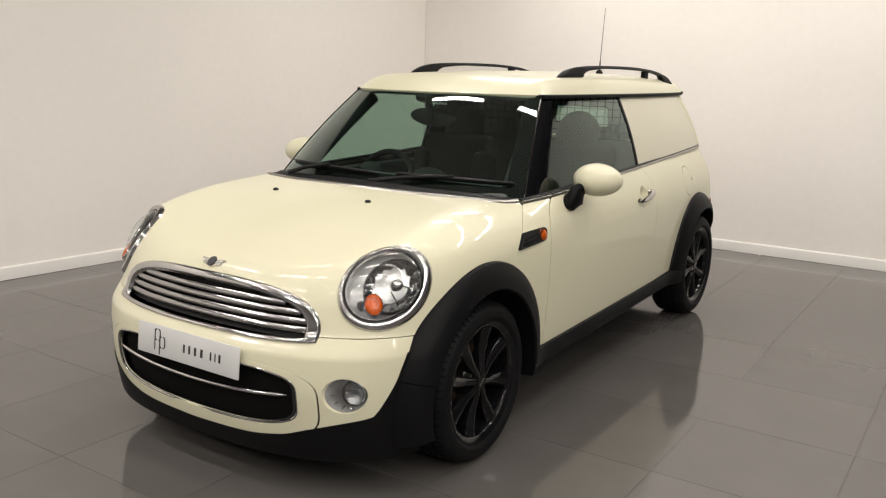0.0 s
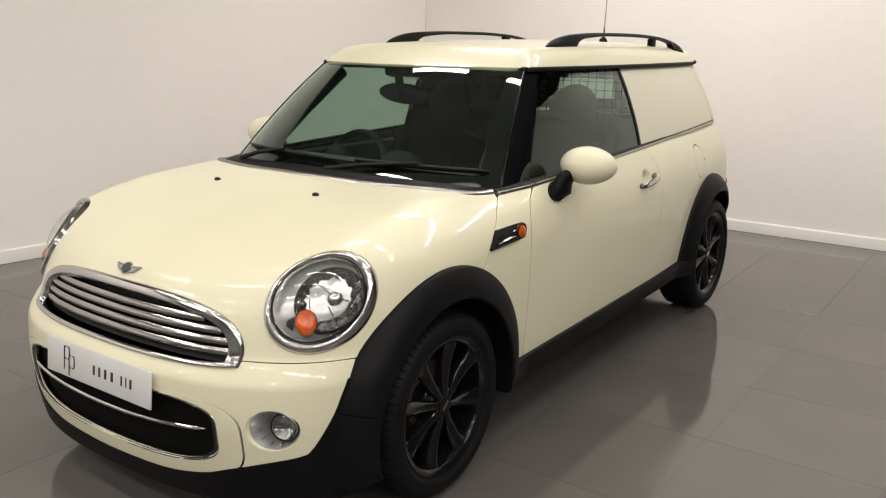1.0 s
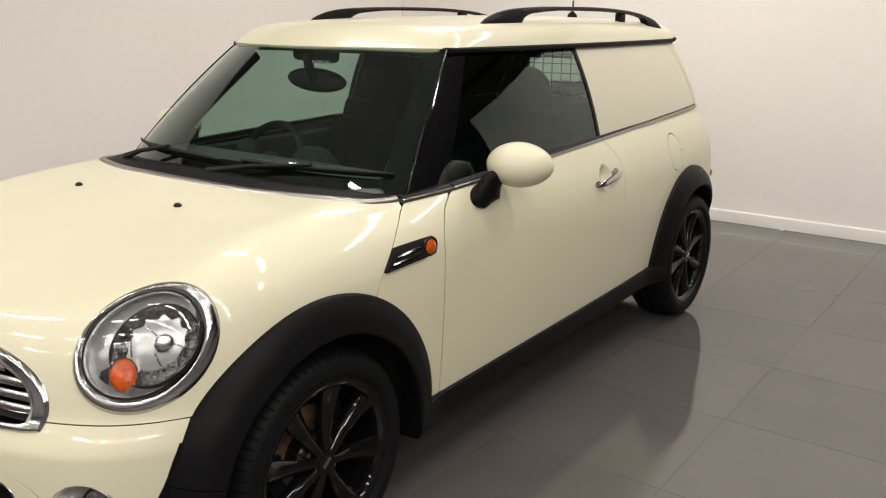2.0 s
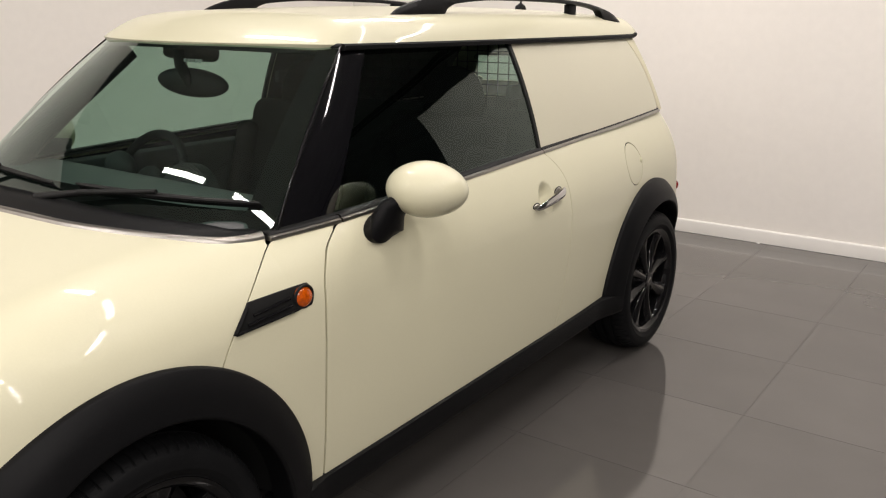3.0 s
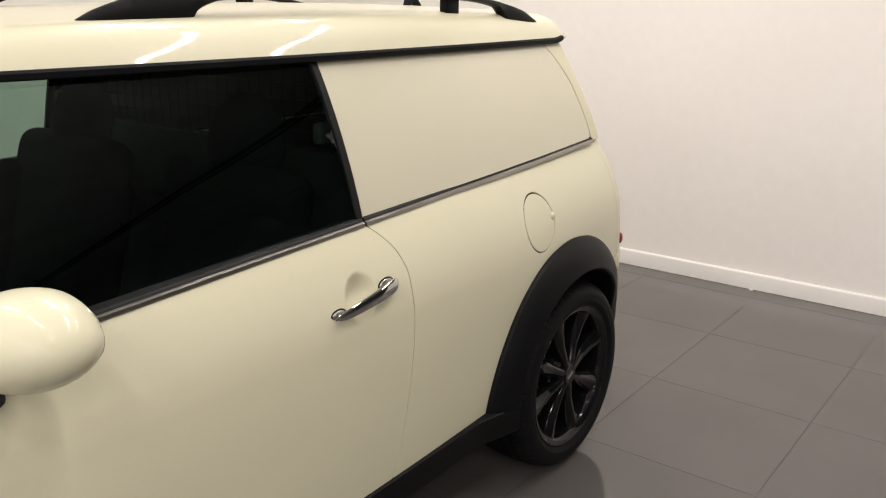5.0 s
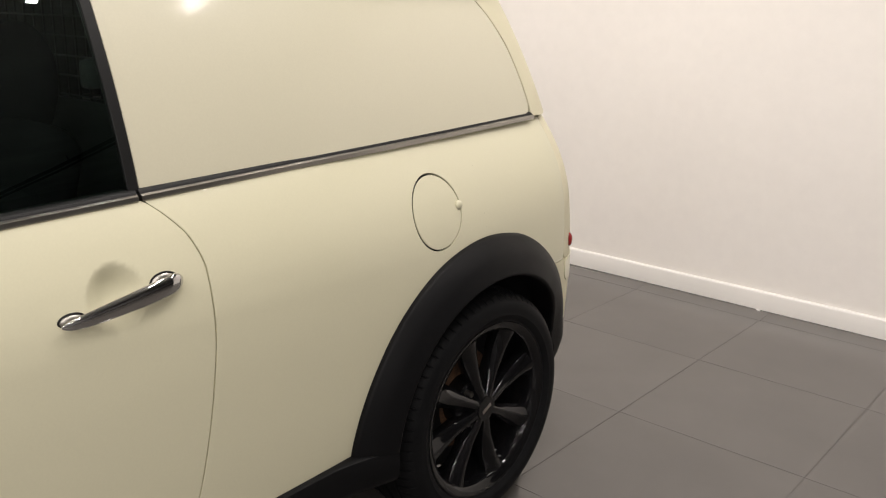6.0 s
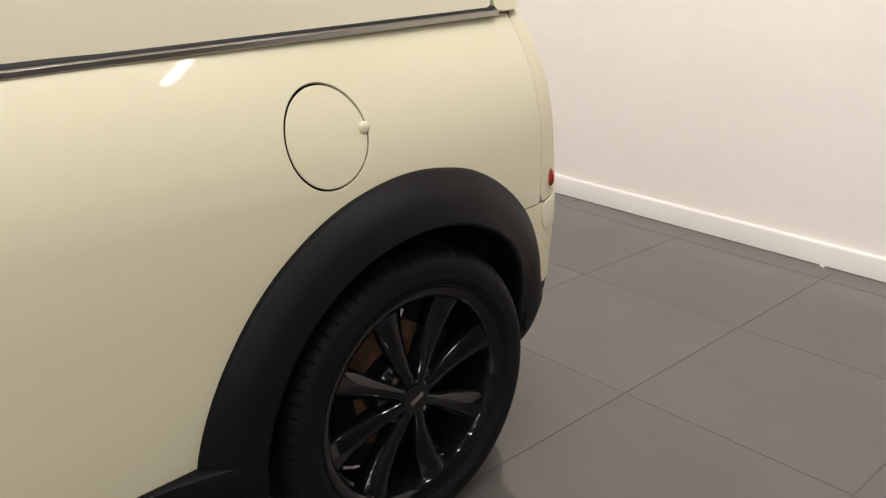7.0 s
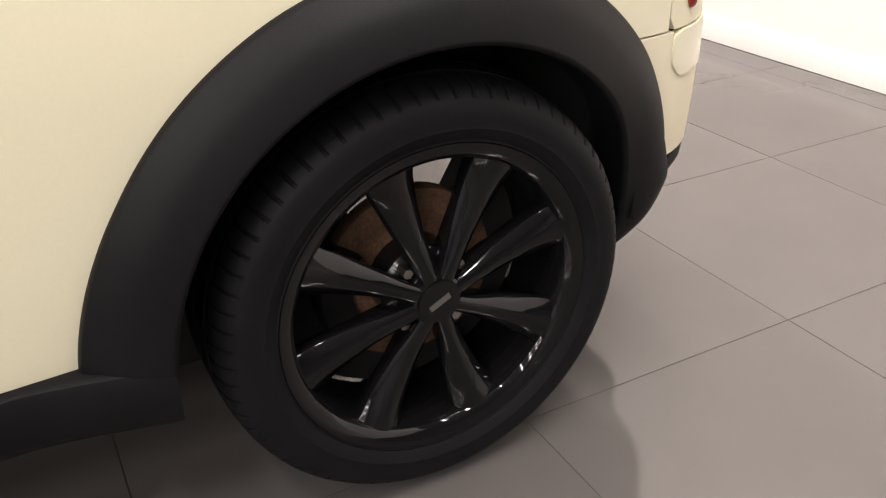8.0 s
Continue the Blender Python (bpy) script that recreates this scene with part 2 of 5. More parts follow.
def rim(s, depth, lip=0.0012):
    """A surface with its edge eased over and turned inwards, so that it has a thickness."""
    f = s.f
    seen = {}
    for row in f.tolist():
        poly = [i for i in row if i >= 0]
        for a, b in zip(poly, poly[1:] + poly[:1]):
            seen[(a, b)] = (b, a) not in seen or seen.pop((b, a)) is None
            if not seen[(a, b)]:
                seen.pop((a, b))
    edge = [e for e, free in seen.items() if free]
    if not edge:
        return s
    out = np.zeros_like(s.v)
    for a, b in edge:
        o = np.cross(s.v[b] - s.v[a], s.n[a])
        o = o / max(np.linalg.norm(o), 1e-9)
        out[a] += o
        out[b] += o
    ids = np.unique(np.array(edge))
    o, n, v = unit(out[ids]), s.n[ids], s.v[ids]
    k, base = len(ids), len(s.v)
    to = np.full(len(s.v), -1)
    to[ids] = np.arange(k)
    rows_v = [v + o * lip - n * lip, v + o * lip - n * lip, v + o * lip - n * depth]
    rows_n = [unit(o + n), o, o]
    e = to[np.array(edge)]
    a, b = e[:, 0], e[:, 1]
    top = np.array(edge)
    easing = np.stack([top[:, 1], top[:, 0], base + a, base + b], 1)
    wall = np.stack([base + k + b, base + k + a, base + 2 * k + a, base + 2 * k + b], 1)
    return Sheet(np.concatenate([s.v, *rows_v]), np.concatenate([s.n, *rows_n]), np.concatenate([f, easing, wall]))


def mirrored(s):
    flip = np.array([-1, 1, 1])
    f = s.f.copy()
    four = f[:, 3] >= 0
    f[four] = f[four][:, ::-1]
    f[~four] = f[~four][:, [0, 2, 1, 3]]
    return Sheet(s.v * flip, s.n * flip, f)


def link(name, me, mat, parent=None, label=""):
    me.materials.append(mat)
    ob = new(name, me)
    ob.parent = parent
    return tagged(ob, label)


def skin(name, s, mat, parent=None, label=""):
    """A surface as a mesh object, smooth by its own normals."""
    me = bpy.data.meshes.new(name)
    me.from_pydata(s.v.tolist(), [], [[i for i in row if i >= 0] for row in s.f.tolist()])
    me.polygons.foreach_set("use_smooth", [True] * len(me.polygons))
    me.normals_split_custom_set_from_vertices(s.n.tolist())
    return link(name, me, mat, parent, label)


def solid(name, v, f, mat, parent=None, label="", sharp=38, both=False):
    """Points and faces as a mesh object with consistent normals, smooth but for its sharp edges."""
    bm = bmesh.new()
    vs = [bm.verts.new(p) for p in np.asarray(v, float).tolist()]
    for row in f:
        try:
            bm.faces.new([vs[i] for i in row if i >= 0])
        except ValueError:
            pass
    bmesh.ops.remove_doubles(bm, verts=bm.verts, dist=1e-6)
    bmesh.ops.recalc_face_normals(bm, faces=bm.faces)
    return part(name, bm, mat, parent, label, sharp)


def part(name, bm, mat, parent=None, label="", sharp=38):
    me = bpy.data.meshes.new(name)
    bm.to_mesh(me)
    bm.free()
    me.polygons.foreach_set("use_smooth", [True] * len(me.polygons))
    me.set_sharp_from_angle(angle=radians(sharp))
    return link(name, me, mat, parent, label)


def sweep(path, side, up, profile, closed=False, scale=None):
    """A profile of (side, up) carried along a path; side and up are vectors at each point."""
    path, profile = np.asarray(path, float), np.asarray(profile, float)
    n, k = len(path), len(profile)
    s = np.ones(n) if scale is None else np.asarray(scale)
    v = (path[:, None] + side[:, None] * (profile[:, 0] * s[:, None])[..., None] + up[:, None] * (profile[:, 1] * s[:, None])[..., None]).reshape(-1, 3)
    f = []
    for i in range(n if closed else n - 1):
        j = (i + 1) % n
        for a in range(k):
            b = (a + 1) % k
            f.append((i * k + a, j * k + a, j * k + b, i * k + b))
    if not closed:
        f += [tuple(range(k))[::-1], tuple((n - 1) * k + a for a in range(k))]
    return v, f


def tube(path, radius, sides=10, closed=False):
    """A round bar along a path; radius may be a list."""
    path = np.asarray(path, float)
    way = unit(np.gradient(path, axis=0) if not closed else np.roll(path, -1, 0) - np.roll(path, 1, 0))
    ref = np.array([0.0, 0.0, 1.0]) if abs(way[:, 2]).max() < 0.9 else np.array([1.0, 0.0, 0.0])
    side = unit(np.cross(way, ref))
    up = np.cross(side, way)
    t = np.linspace(0, 2 * np.pi, sides, endpoint=False)
    r = np.broadcast_to(np.asarray(radius, float), len(path))
    return sweep(path, side, up, np.stack([np.cos(t), np.sin(t)], 1), closed, r)


def spun(profile, sides, start=0.0, end=2 * np.pi):
    """A profile of (radius, x) spun round the x axis."""
    full = abs(end - start) > 6.28
    t = np.linspace(start, end, sides, endpoint=not full)
    p = np.asarray(profile, float)
    v = np.stack([np.broadcast_to(p[:, 1], (sides, len(p))), np.outer(np.cos(t), p[:, 0]), np.outer(np.sin(t), p[:, 0])], -1).reshape(-1, 3)
    return v, grid(sides, len(p), full).tolist()


def rounded_box(size, bevel, segments=3, m=None):
    bm = bmesh.new()
    bmesh.ops.create_cube(bm, size=1, matrix=(m or Matrix()) @ Matrix.Diagonal((*size, 1)))
    if bevel:
        bmesh.ops.bevel(bm, geom=list(bm.edges), offset=bevel, segments=segments, affect="EDGES", profile=0.5)
    return bm


def box_bm(x0, x1, y0, y1, z0, z1, bevel=0.0, segments=2):
    return rounded_box((x1 - x0, y1 - y0, z1 - z0), bevel, segments, Matrix.Translation(((x0 + x1) / 2, (y0 + y1) / 2, (z0 + z1) / 2)))


def ball_bm(size, m, rings=24):
    bm = bmesh.new()
    bmesh.ops.create_uvsphere(bm, u_segments=rings * 2, v_segments=rings, radius=1, matrix=m @ Matrix.Diagonal((*size, 1)))
    return bm


# ---- the room ----
WEST = ((-3.663, -8.0), (-2.775, 3.42))  # the line of the west wall on the floor
NORTH_Y, NORTH_END, PART_Z = 3.42, 3.40, 2.86
EAST_X, SOUTH_Y, FAR_Y, FAR_W, TOP_Z = 11.0, -9.0, 11.0, -6.5, 4.3
WEST_TURN = math.degrees(math.atan2(WEST[0][0] - WEST[1][0], WEST[1][1] - WEST[0][1]))
west_turn = pose(WEST[1][0], WEST[1][1], 0, 0, 0, WEST_TURN)


def setting(ob, label, category):
    return tagged(ob, label, category, kind="structure")


setting(part("wall_north", box_bm(-2.775, NORTH_END, NORTH_Y, NORTH_Y + 0.12, -0.1, PART_Z), WALL), "plain white painted partition wall of the bay", "wall")
wall_west = setting(part("wall_west", box_bm(-0.12, 0, -10.5, -0.002, -0.1, PART_Z), WALL), "plain white painted partition wall of the bay", "wall")
wall_west.matrix_world = west_turn
for name, sides in (("wall_far_north", (FAR_W, EAST_X, FAR_Y, FAR_Y + 0.2)), ("wall_far_east", (EAST_X, EAST_X + 0.2, SOUTH_Y, FAR_Y)), ("wall_far_south", (FAR_W, EAST_X, SOUTH_Y - 0.2, SOUTH_Y)), ("wall_far_west", (FAR_W - 0.2, FAR_W, SOUTH_Y, FAR_Y))):
    setting(part(name, box_bm(*sides, -0.1, TOP_Z), HALL), "dim plain wall of the hall around the bay", "wall")
setting(part("ceiling", box_bm(FAR_W - 0.2, EAST_X + 0.2, SOUTH_Y - 0.2, FAR_Y + 0.2, TOP_Z + 0.002, TOP_Z + 0.1), CEIL), "grey painted hall ceiling with rows of tube lights", "ceiling")


def skirting(name, length):
    """A skirting board along x from 0 to length, standing out towards -y, with an eased top edge."""
    prof = [(0, 0.002), (-0.016, 0.002), (-0.016, 0.078), (-0.0125, 0.086), (-0.006, 0.089), (0, 0.089)]
    v = [(x, a, b) for x in (0, length) for a, b in prof]
    k = len(prof)
    f = [(i, (i + 1) % k, k + (i + 1) % k, k + i) for i in range(k)] + [tuple(range(k)), tuple(range(k, 2 * k))]
    return setting(solid(name, v, f, SKIRT, sharp=50), "white painted skirting board along the wall", "skirting board")


skirting("baseboard", 6.165).matrix_world = pose(-2.765, NORTH_Y - 0.001, 0)
skirting("baseboard", 10.4).matrix_world = west_turn @ pose(0.001, -0.02, 0, 0, 0, -90) @ pose(0, 0, 0, 0, 0, 180) @ pose(-10.4, 0, 0)

chip = bmesh.new()
for px, py, h in ((0.0, 0.0, 0.008), (0.008, -0.003, 0.005)):
    bmesh.ops.create_cone(chip, cap_ends=True, segments=7, radius1=0.007, radius2=0.003, depth=h, matrix=pose(px, py, h / 2, 0, 0, 40 * px))
chip = tagged(part("paint_flake", chip, SKIRT), "small white paint flake on the floor by the skirting", "paint flake")
chip.location = (0.680, 3.40, 0.0)

TILE, TILE_X, TILE_Y = 0.606, 0.742, 2.058
floor = setting(part("floor", box_bm(FAR_W - 0.2, EAST_X + 0.2, SOUTH_Y - 0.2, FAR_Y + 0.2, -0.1, -0.0009), GROUT), "glossy grey tiled floor with thin dark joints", "floor")


def tile_mesh():
    bm = box_bm(-TILE / 2 + 0.0011, TILE / 2 - 0.0011, -TILE / 2 + 0.0011, TILE / 2 - 0.0011, -0.003, 0)
    me = bpy.data.meshes.new("tile")
    bm.to_mesh(me)
    bm.free()
    me.materials.append(FLOOR)
    return me


def lamp_fixture():
    bm = box_bm(-LAMP_LONG / 2 - 0.02, LAMP_LONG / 2 + 0.02, -LAMP_WIDE / 2 - 0.015, LAMP_WIDE / 2 + 0.015, 0, 0.05, 0.006)
    thing = tagged(part("ceiling_light", bm, SKIRT), "slim white tube light fitting under the ceiling, some added as fill", "ceiling light", "ceiling lights")
    for sx in (-0.45, 0.45):
        part("suspension_rod", box_bm(sx - 0.004, sx + 0.004, -0.004, 0.004, 0.05, TOP_Z - LAMP_Z), STEEL, thing)
    return thing


first_lamp = lamp_fixture()
# The added fill lamps carry the same fittings.
for n, (lx, ly) in enumerate(LAMP_ROWS):
    if n:
        copy_thing(first_lamp, pose(lx, ly, LAMP_Z))
first_lamp.matrix_basis = pose(*LAMP_ROWS[0], LAMP_Z)


for ox, oy, oz, r in ((0, 0, 4.12, 0.045), (0.05, 0.24, 4.16, 0.03)):
    v, f = tube([(1.2 + ox, 5.08 + oy, oz), (10.6 + ox, 3.30 + oy, oz)], r, 12)
    pipe = tagged(solid("ceiling_pipe", v, f, SEAL), "long dark pipe under the hall ceiling", "pipe", "ceiling pipes")
    for k in range(5):
        x = 2.0 + 2.0 * k
        y = 5.08 - (x - 1.2) * 1.78 / 9.4
        part("pipe_hanger", box_bm(x + ox - 0.006, x + ox + 0.006, y + oy - 0.006, y + oy + 0.006, oz, TOP_Z + 0.002), STEEL, pipe)


# ---- the van's forms: skins given by height and width curves ----
def smax(p, q, k):
    d = np.maximum(0.0, 1.0 - np.abs(p - q) / k)
    return np.maximum(p, q) + k * d * d / 4


def curve(xs, ys):
    """A smooth curve through a few stations (monotone cubic)."""
    xs, ys = np.array(xs, float), np.array(ys, float)
    h, m = np.diff(xs), np.diff(ys) / np.diff(xs)
    d = np.r_[m[0], np.where(m[:-1] * m[1:] > 0, 2 * m[:-1] * m[1:] / np.where(m[:-1] + m[1:] == 0, 1, m[:-1] + m[1:]), 0), m[-1]]

    def at(v):
        v = np.asarray(v, float)
        i = np.clip(np.searchsorted(xs, v) - 1, 0, len(h) - 1)
        t = (v - xs[i]) / h[i]
        t2, t3 = t * t, t * t * t
        out = (2 * t3 - 3 * t2 + 1) * ys[i] + (t3 - 2 * t2 + t) * h[i] * d[i] + (-2 * t3 + 3 * t2) * ys[i + 1] + (t3 - t2) * h[i] * d[i + 1]
        out = np.where(v < xs[0], ys[0] + d[0] * (v - xs[0]), out)
        return np.where(v > xs[-1], ys[-1] + d[-1] * (v - xs[-1]), out)
    return at


side_of = curve([0.15, 0.33, 0.5, 0.65, 0.75, 0.80, 0.85, 0.90, 0.95, 1.0, 1.05], [0.745, 0.775, 0.786, 0.789, 0.785, 0.778, 0.764, 0.742, 0.712, 0.675, 0.63])
bonnet_of = curve([-1.95, -1.848, -1.70, -1.55, -1.40, -1.286, -1.15, -1.04, -0.83, 0.0], [0.66, 0.745, 0.815, 0.865, 0.905, 0.929, 0.947, 0.958, 0.977, 1.12])
nose_of = curve([0.1, 0.2, 0.3, 0.4, 0.5, 0.55, 0.58, 0.62, 0.70, 0.75, 0.9], [1.93, 1.955, 1.972, 1.982, 1.975, 1.945, 1.920, 1.906, 1.882, 1.866, 1.82])
tail_of = curve([0.1, 0.3, 0.5, 0.7, 0.9, 1.1], [1.86, 1.93, 1.938, 1.925, 1.905, 1.865])


def side_x(y, z):
    """Half width of the lower body before its corners are rounded."""
    rear, front = np.maximum(0, y - 0.3), np.maximum(0, -1.0 - y)
    return side_of(z) - 0.0346 * rear ** 2 - 0.02 * front ** 2


def swell(v, low, high):
    """From 0 to 1 with soft ends."""
    t = np.clip((v - low) / (high - low), 0, 1)
    return t * t * (3 - 2 * t)


def body(x, y, z):
    """The lower body: negative inside."""
    a = np.abs(x)
    side = a - side_x(y, z)
    wing = (0.021 * np.exp(-((y + 1.50) / 0.22) ** 2) + 0.009 * np.exp(-((y + 1.22) / 0.24) ** 2)) * swell(a, 0.28, 0.72)
    top = z - (bonnet_of(y) - 0.072 * a ** 2 + wing + 0.012 * np.exp(-((y + 1.86) / 0.10) ** 2) * (1 - swell(a, 0.0, 0.5)))
    nose = -nose_of(z) + 0.16 * a ** 2 + 0.55 * a ** 4 - y
    tail = y - tail_of(z) + 0.010 + 0.12 * a ** 2
    f = smax(nose, top, np.clip(0.06 + 0.2 * (a - 0.22), 0.06, 0.12))
    f = smax(f, side, np.clip(0.17 + 0.25 * (-0.85 - y), 0.115, 0.17))
    return smax(f, tail, 0.225)


belt_of = curve([-1.0, -0.83, -0.47, 0.415, 1.61, 1.9], [0.912, 0.919, 0.935, 0.968, 1.002, 1.008])
belt_x = curve([-1.0, -0.83, -0.3, 0.3, 0.8, 1.2, 1.61], [0.668, 0.676, 0.688, 0.692, 0.684, 0.665, 0.632])
eave_x = curve([-0.9, -0.4, 0.0, 0.416, 0.9, 1.3, 1.614], [0.47, 0.521, 0.545, 0.555, 0.545, 0.52, 0.487])


def house(x, y, z):
    """The glasshouse up to the gutter: negative inside."""
    a, zb = np.abs(x), belt_of(y)
    s = (z - zb) / (1.325 - zb)
    side = a - (belt_x(y) + (eave_x(y) - belt_x(y)) * s + 0.05 * s * (1 - s))
    tail = y - (1.81 - 0.08 * s) + 0.10 * a ** 2
    return smax(side, tail, 0.135)


def roof(x, y, z):
    a = np.abs(x)
    top = z - (1.447 - 0.10 * a ** 2 - 0.020 * np.maximum(0, 0.7 - y) ** 2 - 0.02 * np.maximum(0, y - 0.7) ** 2)
    side = a - (eave_x(y) + 0.012 - 0.55 * (z - 1.33))
    front = -0.56 + 0.50 * a ** 2 + 1.25 * (z - 1.338) - y
    tail = y - 1.80 + 0.6 * (z - 1.33) + 0.2 * a ** 2
    f = smax(top, front, 0.10)
    f = smax(f, side, 0.06)
    return smax(f, tail, 0.12)


AXLE, TRACK, TYRE_R = 1.2735, 0.700, 0.308


cowl_line = curve([0, 0.17, 0.27, 0.36, 0.44, 0.514, 0.575, 0.617, 0.647, 0.665, 0.672], [-1.118, -1.109, -1.100, -1.083, -1.061, -1.036, -1.008, -0.972, -0.925, -0.865, -0.825])


def cowl_y(a):
    """The rear edge of the bonnet along the windscreen."""
    return cowl_line(np.abs(a))


wing_seam = curve([0.60, 0.66, 0.717, 0.768, 0.82, 0.867, 0.915, 0.96], [-1.115, -1.09, -1.066, -1.033, -0.978, -0.914, -0.824, -0.70])
door_front = curve([0.30, 0.62, 0.80, 0.873, 0.915, 0.95], [-0.771, -0.764, -0.750, -0.711, -0.65, -0.57])
door_rear = curve([0.30, 0.345, 0.508, 0.633, 0.752, 0.84, 0.895, 0.936, 0.968], [0.40, 0.42, 0.463, 0.484, 0.496, 0.496, 0.482, 0.452, 0.417])
skirt_line = curve([-1.0, 0.0, 1.0], [0.319, 0.337, 0.355])
bumper_low = curve([0.0, 0.25, 0.40, 0.48, 0.60, 0.66, 0.70, 0.80], [0.200, 0.206, 0.226, 0.252, 0.287, 0.302, 0.322, 0.36])
SEAM = 0.571
GAP = 0.0022


def wheel_r(y, z, axle):
    return np.hypot(y - axle, z - TYRE_R)


def arch_front_r(y, z):
    t = np.degrees(np.arctan2(z - TYRE_R, -(y + AXLE)))
    return 0.455 + 0.068 * np.clip((18 - t) / 24, 0, 1) ** 1.6 * (y < -AXLE)


def grille_edge(x, z):
    """Above 0 outside the grille's opening."""
    h = np.where(z > 0.556, 0.163, 0.011)
    return ((np.abs(x) / 0.498) ** 3 + (np.abs(z - 0.556) / h) ** 3) ** (1 / 3) - 1


def mouth_edge(x, z, half, low, top, power=4.5):
    """Above 0 outside the lower air intake's rounded opening."""
    a = np.abs(x)
    zb, zt = low + 0.06 * a ** 2, top - 0.02 * a ** 2
    m = np.abs(2 * (z - zb) / (zt - zb) - 1)
    return ((a / half) ** power + m ** power) ** (1 / power) - 1


MOUTH = (0.464, 0.250, 0.461)
SURROUND = (0.525, 0.196, 0.478, 4.0)


# the headlamp's own axes: outwards, upwards and ahead, for the left side
LAMP_C = np.array([0.6230, -1.6600, 0.7170])
LAMP_U = unit(np.array([0.750, 0.092, -0.655]))
LAMP_N = unit(np.cross(LAMP_U, unit(np.array([0.368, 0.764, 0.530]))))
LAMP_N = LAMP_N * -np.sign(LAMP_N[1])
LAMP_V = unit(np.cross(LAMP_N, LAMP_U))
LAMP_V = LAMP_V * np.sign(LAMP_V[2])
LAMP_RU, LAMP_RV = 0.1330, 0.1690
FOG_X, FOG_Z, FOG_R = 0.602, 0.388, 0.062
FUEL_Y, FUEL_Z, FUEL_R = 1.1165, 0.836, 0.0870


def lamp_edge(x, y, z):
    p = np.stack([np.abs(x), y, z], -1) - LAMP_C
    r = np.hypot(p @ LAMP_U / LAMP_RU, p @ LAMP_V / LAMP_RV) - 1
    return np.where(p @ LAMP_N > -0.2, r, 1.0)


def both_sides(name, s, mat, parent, label=""):
    return [skin(name, s, mat, parent, label), skin(name, mirrored(s), mat, parent, label)]


def left_of(s):
    return clip(s, lambda x, y, z: x)


car = tagged(new("car"), "cream compact panel van with black wheels and plastic arches", "car")

# ---- painted panels of the lower body ----
whole = ring_skin(body, -1.2, 1.25, 0.5, -32, 90, 150, 110, 104)
left = left_of(whole)
cup_y, cup_z = 0.330, 0.832


def dented(s):
    """The scoop behind the door handle."""
    r = np.hypot((s.v[:, 1] - cup_y) / 0.052, (s.v[:, 2] - cup_z) / 0.053)
    d = 0.024 * np.clip(1 - r ** 2, 0, 1) ** 1.5
    v = s.v - s.n * d[:, None]
    e = 0.001

    def depth(y, z):
        return 0.024 * np.clip(1 - ((y - cup_y) / 0.052) ** 2 - ((z - cup_z) / 0.053) ** 2, 0, 1) ** 1.5
    ty = (depth(v[:, 1] + e, v[:, 2]) - depth(v[:, 1] - e, v[:, 2])) / (2 * e)
    tz = (depth(v[:, 1], v[:, 2] + e) - depth(v[:, 1], v[:, 2] - e)) / (2 * e)
    n = s.n + np.stack([0 * ty, np.clip(ty, -1.2, 1.2), np.clip(tz, -1.2, 1.2)], -1)
    return Sheet(v, unit(n), s.f)


def fine_side(y0, y1, z0, z1, step):
    """A finer piece of the left side between two stations and two heights."""
    ny, nz = int((y1 - y0) / step) + 2, int((z1 - z0) / step) + 2
    y, z = [g.ravel() for g in np.meshgrid(np.linspace(y0, y1, ny), np.linspace(z0, z1, nz), indexing="ij")]
    v = meet(body, np.stack([0 * y + 0.2, y, z], -1), np.stack([0 * y + 1.2, y, z], -1))
    return turned(Sheet(v, slope(body, v), grid(ny, nz)))


def fine_front(x0, x1, z0, z1, step):
    nx, nz = int((x1 - x0) / step) + 2, int((z1 - z0) / step) + 2
    x, z = [g.ravel() for g in np.meshgrid(np.linspace(x0, x1, nx), np.linspace(z0, z1, nz), indexing="ij")]
    v = front_at(x, z)
    return turned(Sheet(v, slope(body, v), grid(nx, nz)))


def front_at(x, z):
    x, z = np.asarray(x, float), np.asarray(z, float)
    return meet(body, np.stack([x, 0 * x - 1.3, z], -1), np.stack([x, 0 * x - 2.4, z], -1))


def side_at(y, z):
    y, z = np.atleast_1d(np.asarray(y, float)), np.atleast_1d(np.asarray(z, float))
    return meet(body, np.stack([0 * y + 0.2, y, z], -1), np.stack([0 * y + 1.3, y, z], -1))


s = clip(whole, lambda x, y, z: np.minimum(z - SEAM - GAP, np.minimum(cowl_y(x) - 0.004 - y, wing_seam(z) - 0.0038 - y)))
s = clip(s, lambda x, y, z: wheel_r(y, z, -AXLE) - 0.448)
s = clip(s, lambda x, y, z: np.where(y < -1.5, grille_edge(x, z), 1))
s = clip(s, lamp_edge)
bonnet = skin("bonnet", rim(s, 0.014), PAINT, car, "cream clamshell bonnet with round lamp openings")

s = clip(whole, lambda x, y, z: np.minimum(SEAM - GAP - z, -1.45 - y))
s = clip(s, lambda x, y, z: np.minimum(z - bumper_low(np.abs(x)), wheel_r(y, z, -AXLE) - arch_front_r(y, z)))
s = clip(s, lambda x, y, z: grille_edge(x, z))
s = clip(s, lambda x, y, z: mouth_edge(x, z, *SURROUND) - 0.016)
s = clip(s, lambda x, y, z: np.hypot(np.abs(x) - FOG_X, z - FOG_Z) / FOG_R - 1.0)
front_bumper = skin("front_bumper", rim(s, 0.014), PAINT, car)

